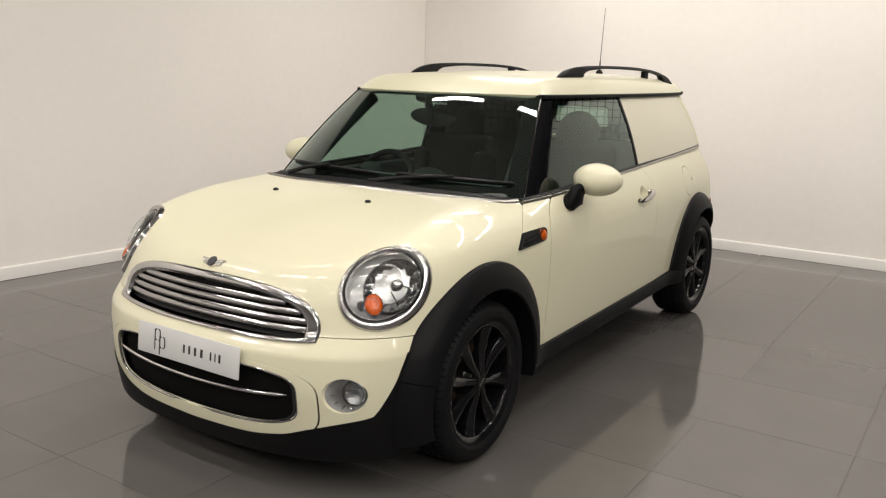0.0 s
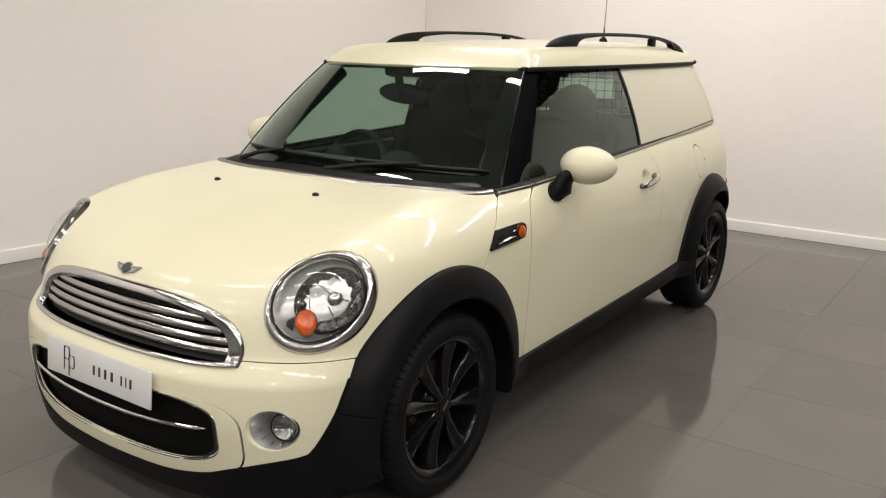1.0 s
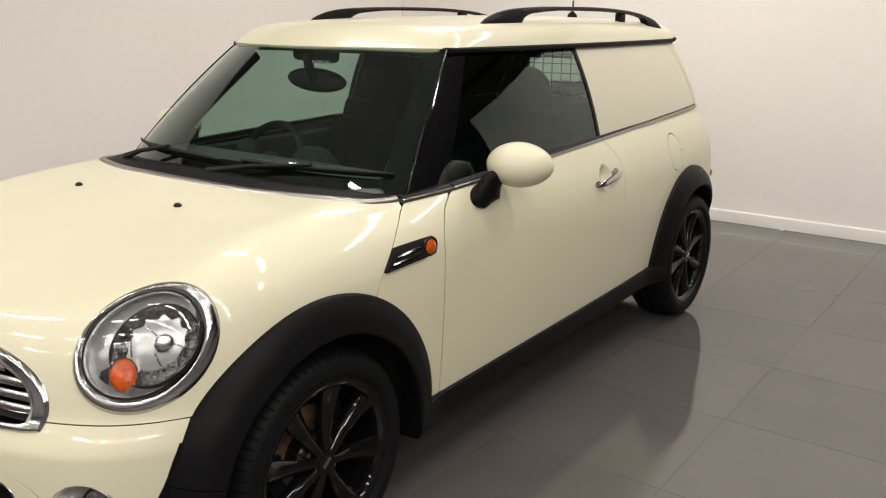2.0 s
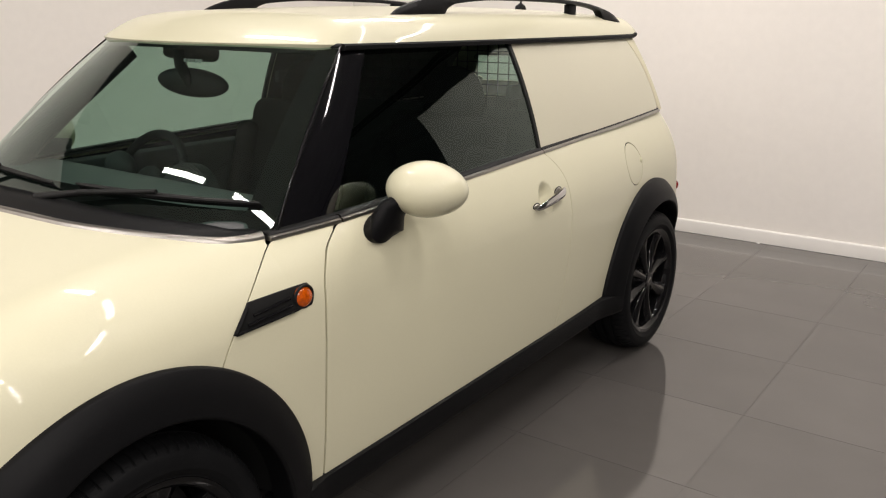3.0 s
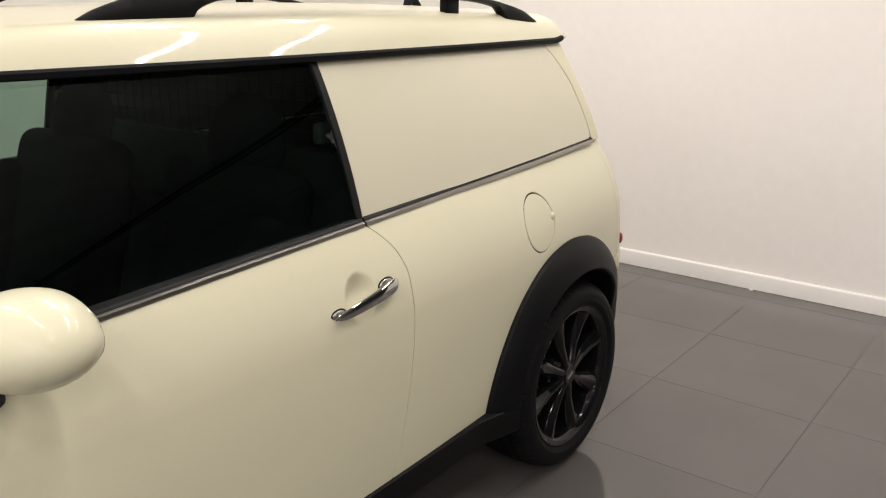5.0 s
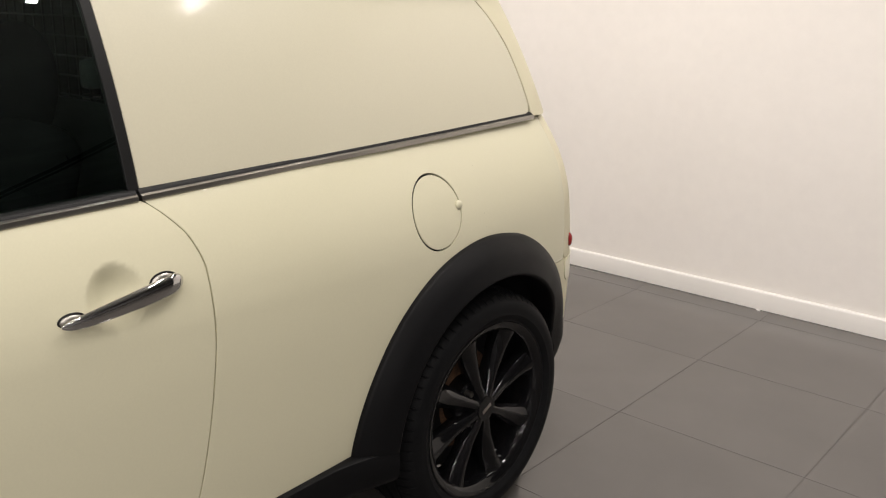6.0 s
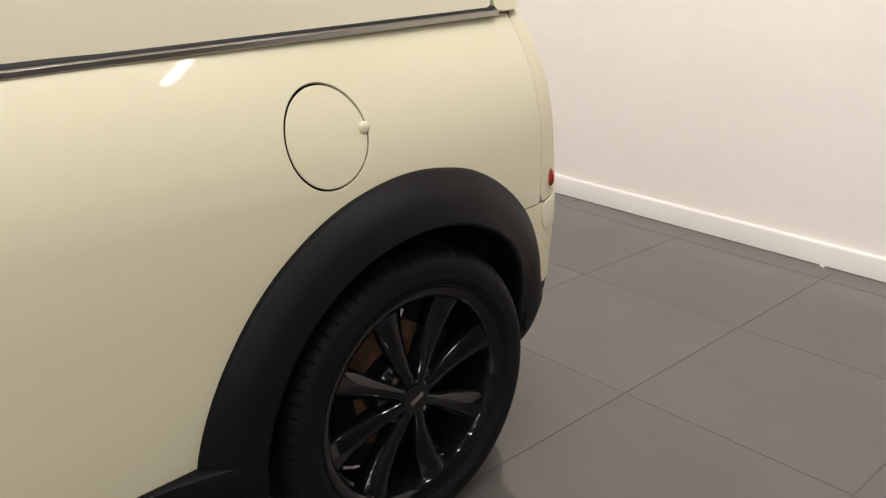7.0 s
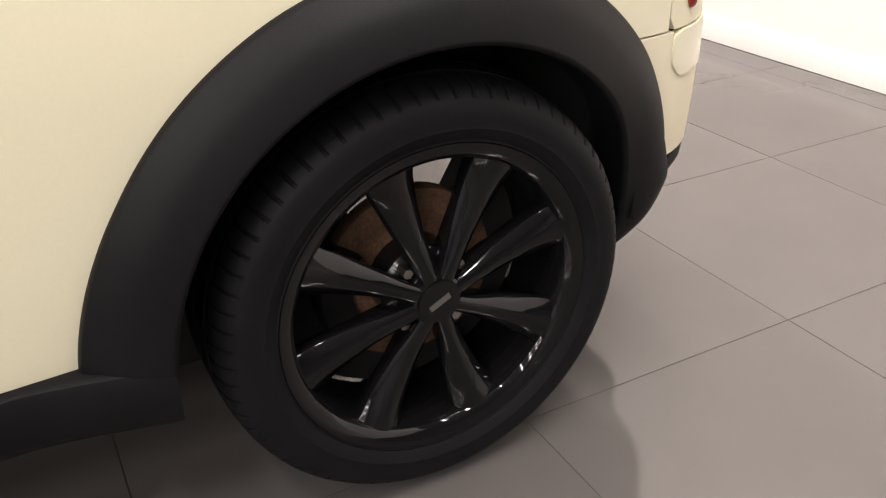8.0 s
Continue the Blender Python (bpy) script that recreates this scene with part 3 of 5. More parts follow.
s = fine_front(-0.54, 0.54, 0.17, 0.51, 0.009)
s = clip(s, lambda x, y, z: np.minimum(-mouth_edge(x, z, *SURROUND), z - bumper_low(np.abs(x)) - 0.001))
s = clip(s, lambda x, y, z: mouth_edge(x, z, *MOUTH))
skin("intake_surround", rim(s, 0.014), PAINT, car, "cream surround panel of the lower air intake")

s = clip(whole, lambda x, y, z: np.minimum(-1.2 - y, wheel_r(y, z, -AXLE) - 0.36))
s = clip(s, lambda x, y, z: np.minimum(z - 0.145, np.maximum(bumper_low(np.abs(x)) + 0.004 - z, arch_front_r(y, z) + 0.003 - wheel_r(y, z, -AXLE))))
s = clip(s, lambda x, y, z: SEAM - 0.05 - z)
skin("lower_spoiler", rim(offset(s, 0.004), 0.03), PLASTIC, car, "black plastic lip under the front bumper")

s = clip(fine_side(-1.16, -0.54, 0.30, 0.955, 0.007), lambda x, y, z: np.minimum(np.minimum(y - wing_seam(z) - 0.0038, door_front(z) - 0.0048 - y), belt_of(y) - 0.006 - z))
s = clip(s, lambda x, y, z: np.minimum(wheel_r(y, z, -AXLE) - 0.448, z - skirt_line(y) + 0.01))
both_sides("front_wing", rim(s, 0.014), PAINT, car)

s = fine_side(-0.80, 0.52, 0.30, 0.99, 0.006)
s = clip(s, lambda x, y, z: np.minimum(np.minimum(y - door_front(z) - 0.0044, door_rear(z) - 0.0028 - y), np.minimum(belt_of(y) - 0.006 - z, z - skirt_line(y) + 0.01)))
both_sides("door", rim(dented(s), 0.014), PAINT, car, "cream door skin with a scoop behind the handle")
doors = [o for o in car.children if o.name.startswith("door")]

s = fine_side(0.36, 1.30, 0.30, 1.02, 0.011)
s = clip(s, lambda x, y, z: np.minimum(y - door_rear(z) - 0.0028, 1.29 - y))
rear_bit = clip(left, lambda x, y, z: np.minimum(y - 1.29, 1.692 - GAP - y))
for name, sheet in (("rear_quarter", s), ("rear_corner", rear_bit)):
    sheet = clip(sheet, lambda x, y, z: np.minimum(belt_of(y) - 0.006 - z, z - skirt_line(y) + 0.01))
    sheet = clip(sheet, lambda x, y, z: wheel_r(y, z, AXLE) - 0.430)
    sheet = clip(sheet, lambda x, y, z: np.hypot(y - FUEL_Y, z - FUEL_Z) - FUEL_R)
    if name == "rear_corner":
        sheet = clip(sheet, lambda x, y, z: z - 0.602 - GAP)
    both_sides(name, rim(sheet, 0.008) if name == "rear_quarter" else sheet, PAINT, car)

flap = clip(fine_side(1.01, 1.23, 0.73, 0.95, 0.007), lambda x, y, z: FUEL_R - 0.0065 - np.hypot(y - FUEL_Y, z - FUEL_Z))
flap = skin("fuel_flap", rim(flap, 0.003), PAINT, car, "round cream fuel filler flap")
p = side_at(1.193, 0.842)[0]
part("knob", ball_bm((0.007, 0.0115, 0.0115), Matrix.Translation(p + np.array([0.001, 0, 0])), 12), PAINT, flap)
# Near-black sheet under the flap, painting the shade in its gap.
skin("fuel_recess", offset(clip(fine_side(1.01, 1.23, 0.73, 0.95, 0.02), lambda x, y, z: FUEL_R + 0.004 - np.hypot(y - FUEL_Y, z - FUEL_Z)), -0.014), MATT_BLACK, car)


def hang_edge(y, z):
    """Above 0 outside the rounded foot of the rear doors."""
    dy, dz = np.maximum(0, 1.742 - y), np.maximum(0, 0.566 - z)
    return np.where(z > 0.61, 1.0, np.hypot(dy / 0.038, dz / 0.040) - 1) * 0.039


def hang_edge_at(x, y, z):
    return hang_edge(y, z)


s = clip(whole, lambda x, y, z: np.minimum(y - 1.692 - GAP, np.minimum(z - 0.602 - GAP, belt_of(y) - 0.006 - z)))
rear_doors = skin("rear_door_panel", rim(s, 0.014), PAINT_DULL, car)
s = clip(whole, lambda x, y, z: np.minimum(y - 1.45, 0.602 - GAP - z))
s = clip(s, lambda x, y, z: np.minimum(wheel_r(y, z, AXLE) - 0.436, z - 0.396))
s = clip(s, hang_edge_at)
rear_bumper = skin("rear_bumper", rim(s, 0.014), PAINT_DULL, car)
valance_low = curve([1.45, 1.62, 1.66, 1.71, 1.746, 1.80, 2.0], [0.25, 0.262, 0.278, 0.305, 0.360, 0.368, 0.36])
s = clip(whole, lambda x, y, z: np.minimum(np.minimum(y - 1.735, 0.394 - z), np.minimum(wheel_r(y, z, AXLE) - 0.45, z - valance_low(y))))
skin("rear_valance", rim(offset(s, -0.002), 0.03), PLASTIC, car, "black plastic lower edge of the rear bumper")
s = clip(whole, lambda x, y, z: np.minimum(y - 1.6, np.minimum(0.602 - GAP - z, -hang_edge(y, z) - 0.0022)))
skin("rear_door_foot", rim(offset(s, 0.003), 0.014), PAINT, car, "rounded cream foot of the rear doors")
for sx in (1, -1):
    p = side_at(1.748, 0.647)[0] * (sx, 1, 1)
    part("side_marker", ball_bm((0.010, 0.016, 0.020), Matrix.Translation(p) @ pose(0, 0, 0, 0, 0, 40 * sx), 12), RED, car, "small red rear marker lens")

# dark shell behind the panel gaps, its near-black colour standing in for shade
s = clip(offset(whole, -0.011), lambda x, y, z: np.minimum(belt_of(y) - 0.02 - z, z - np.interp(y, [-1.45, -1.25, 1.2, 1.4], [0.17, 0.31, 0.31, 0.41])))
s = clip(s, lambda x, y, z: np.minimum(wheel_r(y, z, -AXLE) - 0.375, wheel_r(y, z, AXLE) - 0.375))
s = clip(s, lambda x, y, z: np.where(y < -1.3, np.minimum(lamp_edge(x, y, z) + 0.05, np.minimum(grille_edge(x, z) + 0.05, mouth_edge(x, z, *MOUTH) + 0.05)), 1))
s = clip(s, lambda x, y, z: np.where(y < -1.3, np.hypot(np.abs(x) - FOG_X, z - FOG_Z) / FOG_R - 1.0, 1))
s = clip(s, lambda x, y, z: np.hypot((y - cup_y) / 0.075, (z - cup_z) / 0.08) - 1)
skin("inner_shell", s, DARK, car)
part("underbody", box_bm(-0.60, 0.60, -1.80, 0.92, 0.17, 0.24, 0.02), DARK, car)
part("rear_underfloor", box_bm(-0.44, 0.44, 0.90, 1.74, 0.44, 0.50, 0.02), DARK, car)
# Unseen dark boxes, added to block light under the car.
part("fuel_tank", box_bm(-0.62, 0.56, 0.90, 1.07, 0.16, 0.40, 0.03), DARK, car)
part("silencer", box_bm(-0.50, 0.50, 1.65, 1.88, 0.20, 0.42, 0.05), DARK, car)
part("rear_axle", box_bm(-0.62, 0.62, AXLE - 0.16, AXLE - 0.08, 0.27, 0.33, 0.02), DARK, car)


def well(axle, sx):
    v, f = spun([(0.372, 0.40), (0.372, 0.735)], 40, 0.02, np.pi - 0.02)
    v = v * (sx, 1, 1) + (0, axle, TYRE_R)
    solid("wheel_liner", v, f, DARK, car)
    v, f = spun([(0.12, 0.41), (0.372, 0.41)], 40, 0.30, np.pi - 0.30)
    solid("liner_wall", v * (sx, 1, 1) + (0, axle, TYRE_R), f, DARK, car)


# ---- black arches and sills ----
arch_r = curve([0, 0.06, 0.14, 0.5, 0.84, 0.93, 1.0], [0, 0.012, 0.07, 0.46, 0.95, 1.0, 0.99])
arch_out = curve([0, 0.05, 0.14, 0.5, 0.84, 0.93, 1.0], [0, 0.002, 0.13, 0.66, 0.985, 1.0, 1.0])
rear_lip = curve([-10, 20, 45, 75, 100, 150, 180], [0.716, 0.752, 0.797, 0.823, 0.828, 0.828, 0.822])
rear_r = curve([10, 17.5, 29, 39, 54, 66, 77, 85, 104, 121, 134, 147, 155, 165, 174, 190], [0.452, 0.4535, 0.457, 0.460, 0.4575, 0.454, 0.4465, 0.4435, 0.4385, 0.4385, 0.4395, 0.4405, 0.4435, 0.4485, 0.453, 0.456])
arch_in = curve([0, 0.05, 0.1, 0.8, 0.88, 0.94, 1.0], [0.011, 0.003, 0, 0, 0.004, 0.018, 0.075])
tail_r = curve([-6.6, -3.7, -0.5, 4, 7, 10.5, 17.5], [0.354, 0.390, 0.426, 0.456, 0.470, 0.464, 0.4535])


def arch(axle, front, a0, a1, tail=False):
    """Wide lip round a wheel between two angles; the tail piece spreads over the bumper's lower corner."""
    def at(u, w):
        deg = a0 + (a1 - a0) * u
        t = np.radians(deg)
        r_out = tail_r(deg) if tail else 0.4535 if front else rear_r(deg)
        r_in = 0.352 if front else 0.352 - 0.008 * np.clip((30 - deg) / 30, 0, 1)
        r = r_out + (r_in - r_out) * arch_r(w)
        y, z = axle + r * np.cos(t), TYRE_R + r * np.sin(t)
        skin_x = meet(body, np.stack([0 * y + 0.1, y, z], -1), np.stack([0 * y + 1.3, y, z], -1))[:, 0]
        lip = 0.828 - 0.024 * np.clip((np.abs(y) - 1.46) / 0.25, 0, 1) if front else rear_lip(deg)
        out = arch_out(w)
        x = (skin_x + 0.009) * (1 - out) + lip * out - arch_in(w) - (0.002 if tail else 0)
        return np.stack([x, y, z], -1)
    s = patch(120 if not tail else 24, 56, at)
    return turned(Sheet(s.v, s.n * np.sign((s.n @ np.array([1, 0, 0])).sum()), s.f))


for axle, front in ((-AXLE, True), (AXLE, False)):
    both_sides("wheel_arch", arch(axle, front, *((-2.5, 164.6) if front else (17.25, 174.6))), PLASTIC, car, "wide black grained plastic wheel arch")
    for sx in (1, -1):
        well(axle, sx)

both_sides("arch_foot", offset(arch(-AXLE, True, 165.0, 196), -0.002), PLASTIC, car, "black plastic foot of the front wheel arch")
both_sides("arch_tail", arch(AXLE, False, -6.5, 18.3, True), PLASTIC, car, "black plastic corner piece under the rear bumper")

ys = np.linspace(-0.918, 0.918, 60)
path = np.stack([-0.012 + 0.034 * np.clip((np.abs(ys) - 0.76) / 0.15, 0, 1) ** 1.3, ys, skirt_line(ys)], 1)
side, up = np.tile((1.0, 0, 0), (60, 1)), np.tile((0, 0, 1.0), (60, 1))
v, f = sweep(path, side, up, [(0.70, 0.0), (0.780, -0.001), (0.791, -0.002), (0.796, -0.005), (0.799, -0.014), (0.801, -0.042), (0.799, -0.066), (0.793, -0.080), (0.780, -0.088), (0.70, -0.094)])
solid("side_sill", v, f, PLASTIC, car, "black plastic sill between the wheel arches")
solid("side_sill", v * (-1, 1, 1), f, PLASTIC, car, "black plastic sill between the wheel arches")

# ---- glasshouse ----
GUTTER = 1.331


def level_skin(field, y0, y1, zs, n_side, n_end, centre):
    t = np.linspace(0, np.pi, n_end + 1)
    along = np.linspace(y0, y1, n_side)
    o = np.r_[along, np.full(n_end - 1, y1), along[::-1]]
    hx = np.r_[np.ones(n_side), np.cos(t[1:-1]), -np.ones(n_side)]
    hy = np.r_[np.zeros(n_side), np.sin(t[1:-1]), np.zeros(n_side)]
    k = len(zs)
    start = np.stack([np.zeros((len(o), k)), np.tile(o[:, None], k), np.tile(zs, (len(o), 1))], -1).reshape(-1, 3)
    d = np.stack([hx, hy, 0 * hx], -1).repeat(k, 0)
    v = meet(field, start, start + d * 1.6)
    return turned(Sheet(v, slope(field, v), grid(len(o), k)))


cabin = level_skin(house, -0.86, 1.35, np.linspace(0.88, 1.345, 48), 150, 60, 1.0)
cabin_left = left_of(cabin)


panel_end = curve([0.95, 1.0, 1.18, 1.26, 1.31, 1.36], [1.632, 1.628, 1.592, 1.552, 1.510, 1.47])


def pillar_y(z):
    """The front edge of the door glass."""
    return -0.605 + (z - 0.94) * 0.79


def screen_edge(z):
    return -0.812 + (z - 0.925) * (0.423 / 0.404)


WS_B = lambda u: np.stack([0.676 * u, -0.982 + 0.182 * np.abs(u) ** 3.2, 0.952 - 0.030 * u ** 2], -1)
WS_T = lambda u: np.stack([0.523 * u, -0.540 + 0.146 * np.abs(u) ** 2.2, 1.342 - 0.010 * u ** 2], -1)


def screen_at(u, w):
    """The windscreen over its width (0 to 1) and height (0 to 1)."""
    k = 2 * u - 1
    p = WS_B(k) * (1 - w)[:, None] + WS_T(k) * w[:, None]
    return p + np.outer(0.016 * 4 * w * (1 - w), (0, -0.6, 0.8))


screen = patch(60, 40, screen_at)
screen = turned(Sheet(screen.v, screen.n * np.sign(screen.n[:, 2:].sum()), screen.f))
pane = skin("windscreen", screen, SCREEN, car, "green tinted curved windscreen")
# printed dark border of the screen, on its inner side
u_of = np.tile(np.linspace(0, 1, 60)[:, None], 40).ravel()
w_of = np.tile(np.linspace(0, 1, 40), 60)


def band(name, sheet, g, mat, parent):
    """The part of a parametric sheet where g (a value at each point) is positive."""
    marks = {tuple(np.round(p, 6)): q for p, q in zip(sheet.v, g)}
    return skin(name, clip(sheet, lambda x, y, z: np.array([marks[tuple(np.round(p, 6))] for p in np.stack([x, y, z], -1)])), mat, parent)


band("printed_border", offset(screen, -0.006), np.maximum(np.maximum(0.05 - u_of, u_of - 0.95), np.maximum(0.10 - w_of, w_of - 0.95)), MATT_BLACK, pane)

s = clip(cabin_left, lambda x, y, z: np.minimum(np.minimum(pillar_y(z) - 0.004 - y, y - screen_edge(z)), np.minimum(GUTTER + 0.01 - z, z - belt_of(y) - 0.002)))
bow = np.clip((pillar_y(s.v[:, 2]) - s.v[:, 1]) / (pillar_y(s.v[:, 2]) - screen_edge(s.v[:, 2])), 0, 1)
s.v[:, 0] -= 0.008 * bow ** 2.2
s.n = unit(s.n + np.stack([0 * bow, -0.40 * bow, 0.12 * bow], -1))
both_sides("front_pillar", s, GLOSS, car, "gloss black windscreen pillar")

s = clip(cabin_left, lambda x, y, z: np.minimum(np.minimum(y - pillar_y(z), 0.408 - y), np.minimum(GUTTER + 0.004 - z, z - belt_of(y) - 0.004)))
both_sides("door_glass", offset(s, -0.004), PANE, car, "green tinted door window")
s = clip(cabin_left, lambda x, y, z: np.minimum(np.minimum(y - 0.406, 0.423 - y), np.minimum(GUTTER + 0.004 - z, z - belt_of(y) - 0.004)))
both_sides("glass_seal", rim(offset(s, 0.001), 0.012), SEAL, car)
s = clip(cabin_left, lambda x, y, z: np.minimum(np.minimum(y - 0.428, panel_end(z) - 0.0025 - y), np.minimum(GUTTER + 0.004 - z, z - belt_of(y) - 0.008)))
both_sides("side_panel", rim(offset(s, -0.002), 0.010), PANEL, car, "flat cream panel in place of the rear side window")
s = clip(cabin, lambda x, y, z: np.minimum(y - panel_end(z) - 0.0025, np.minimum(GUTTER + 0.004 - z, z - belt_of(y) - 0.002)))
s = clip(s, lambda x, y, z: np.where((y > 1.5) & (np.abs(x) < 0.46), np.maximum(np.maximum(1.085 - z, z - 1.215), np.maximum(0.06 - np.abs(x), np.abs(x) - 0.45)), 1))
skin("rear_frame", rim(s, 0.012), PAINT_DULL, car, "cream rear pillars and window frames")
s = clip(offset(cabin, -0.006), lambda x, y, z: np.where((y > 1.5) & (np.abs(x) < 0.47), np.minimum(np.minimum(z - 1.08, 1.22 - z), np.minimum(np.abs(x) - 0.055, 0.455 - np.abs(x))), -1))
skin("rear_window", s, LOW_GLOSS, car)
s = clip(offset(cabin_left, -0.018), lambda x, y, z: np.minimum(np.minimum(y - 0.42, 1.66 - y), np.minimum(GUTTER + 0.01 - z, z - 0.92)))
both_sides("load_bay_lining", s, LINING, car)

top = ring_skin(roof, -0.1, 1.3, 1.30, 2, 90, 90, 90, 60)
roof_panel = skin("roof_panel", rim(clip(top, lambda x, y, z: z - GUTTER - 0.008), 0.02), PAINT, car, "cream roof panel with a rounded front edge")
skin("headlining", offset(clip(top, lambda x, y, z: z - GUTTER - 0.006), -0.022), LINING, car)

# gutter strips
ys = np.r_[np.linspace(-0.395, 1.58, 80), 1.60, 1.615, 1.625]
gx = eave_x(ys) + 0.008
path = np.stack([gx, ys, np.full(len(ys), GUTTER) + np.interp(ys, [1.59, 1.625], [0, 0.006])], 1)
side, up = np.tile((1.0, 0, 0), (len(ys), 1)), np.tile((0.0, 0, 1.0), (len(ys), 1))
gutter_prof = [(-0.03, -0.008), (0.004, -0.009), (0.008, -0.006), (0.009, 0.004), (0.004, 0.009), (-0.03, 0.009)]
v, f = sweep(path, side, up, gutter_prof)
solid("roof_gutter", v, f, RUBBER, car)
solid("roof_gutter", v * (-1, 1, 1), f, RUBBER, car)
k = np.linspace(-1, 1, 60)
v, f = tube(WS_T(k) + (0, 0.004, 0.001), 0.0075, 8)
solid("screen_seal", v, f, SEAL, car)
for sx in (1, -1):
    e = screen_at(np.full(30, 0.999), np.linspace(0.0, 1.0, 30)) * (sx, 1, 1)
    v, f = tube(e, 0.0035, 10)
    solid("screen_trim", v, f, GLOSS, car)
    v, f = tube(np.array([(0.585, -0.790, 0.90), (0.578, -0.71, 0.985), (0.533, -0.53, 1.145), (0.466, -0.36, 1.30)]) * (sx, 1, 1), [0.045, 0.045, 0.043, 0.04], 12)
    solid("pillar_lining", v, f, TRIM, car)


# belt strips: a black seal over a satin metal strip, cut at the door's edges
def belt_strip(y0, y1, name, prof, mat):
    ys = np.linspace(y0, y1, max(8, int((y1 - y0) / 0.03)))
    x = meet(body, np.stack([0 * ys + 0.1, ys, belt_of(ys) - 0.006], -1), np.stack([0 * ys + 1.2, ys, belt_of(ys) - 0.006], -1))[:, 0]
    hx = meet(house, np.stack([0 * ys + 0.1, ys, belt_of(ys) + 0.012], -1), np.stack([0 * ys + 1.2, ys, belt_of(ys) + 0.012], -1))[:, 0]
    path = np.stack([np.maximum(x, hx + 0.006), ys, belt_of(ys)], 1)
    v, f = sweep(path, np.tile((1.0, 0, 0), (len(ys), 1)), np.tile((0.0, 0, 1.0), (len(ys), 1)), prof)
    solid(name, v, f, mat, car)
    solid(name, v * (-1, 1, 1), f, mat, car)


metal_prof = [(-0.03, -0.005), (0.000, -0.0065), (0.003, -0.004), (0.0015, 0.003), (-0.004, 0.006), (-0.03, 0.006)]
seal_prof = [(-0.035, 0.004), (-0.004, 0.006), (-0.006, 0.010), (-0.010, 0.0125), (-0.035, 0.0125)]
for y0, y1 in ((-0.825, -0.622), (-0.616, 0.414), (0.420, 1.632)):
    belt_strip(y0, y1, "belt_strip", metal_prof, SATIN)
    belt_strip(y0, y1, "belt_seal", seal_prof, SEAL)

# chrome strip and black cowl under the windscreen


def top_at(x, y):
    x, y = np.atleast_1d(np.asarray(x, float)), np.atleast_1d(np.asarray(y, float))
    return meet(body, np.stack([x, y, 0 * x + 0.55], -1), np.stack([x, y, 0 * x + 1.4], -1))


def cowl_edge(u, back):
    """A point on the bonnet's rear edge (u from 0 to 1 across the van), moved back towards the screen."""
    x = 0.671 * np.sin(np.pi * (u - 0.5))
    e = 0.002
    t = unit(np.stack([0 * x + 2 * e, cowl_y(np.clip(x + e, -0.6715, 0.6715)) - cowl_y(np.clip(x - e, -0.6715, 0.6715))], -1))
    return x - t[:, 1] * back, cowl_y(x) + t[:, 0] * back


def strip_at(u, w):
    x, y = cowl_edge(u, 0.001 + 0.021 * w)
    return top_at(x, y) + np.outer(chrome_rise(w), (0, 0, 1.0))


chrome_rise = curve([0, 0.15, 0.5, 0.85, 1.0], [-0.004, 0.0035, 0.006, 0.0045, -0.003])
s = patch(121, 9, strip_at)
skin("chrome_strip", turned(Sheet(s.v, s.n * np.sign(s.n[:, 2:].sum()), s.f)), SATIN, car, "chrome strip along the bonnet's rear edge")


def cowl_at(u, w):
    x, y = cowl_edge(u, 0.021)
    a = top_at(x, y) - (0, 0, 0.006)
    b = WS_B(np.sin(np.pi * (u - 0.5)) * 0.985) + (0, 0.03, 0.008)
    return a * (1 - w)[:, None] + b * w[:, None] + np.outer((0.012 * (1 - np.abs(2 * u - 1) ** 6) - 0.006 * np.abs(2 * u - 1) ** 6) * np.sin(np.pi * w) ** 2 - 0.014 * np.abs(2 * u - 1) ** 10, (0, 0, 1.0))


s = patch(90, 10, cowl_at)
skin("cowl_panel", turned(Sheet(s.v, s.n * np.sign(s.n[:, 2:].sum()), s.f)), PLASTIC, car)

# ---- roof rails and aerial ----
rail_top = curve([-0.075, -0.03, 0.05, 0.15, 0.4, 0.8, 1.1, 1.3, 1.42, 1.50], [0.0, 0.020, 0.040, 0.050, 0.056, 0.057, 0.052, 0.040, 0.024, 0.0])
rail_low = curve([-0.08, 0.165, 0.19, 0.25, 0.5, 0.9, 1.15, 1.285, 1.315, 1.51], [-0.012, -0.010, 0.014, 0.030, 0.040, 0.040, 0.035, 0.023, -0.010, -0.012])


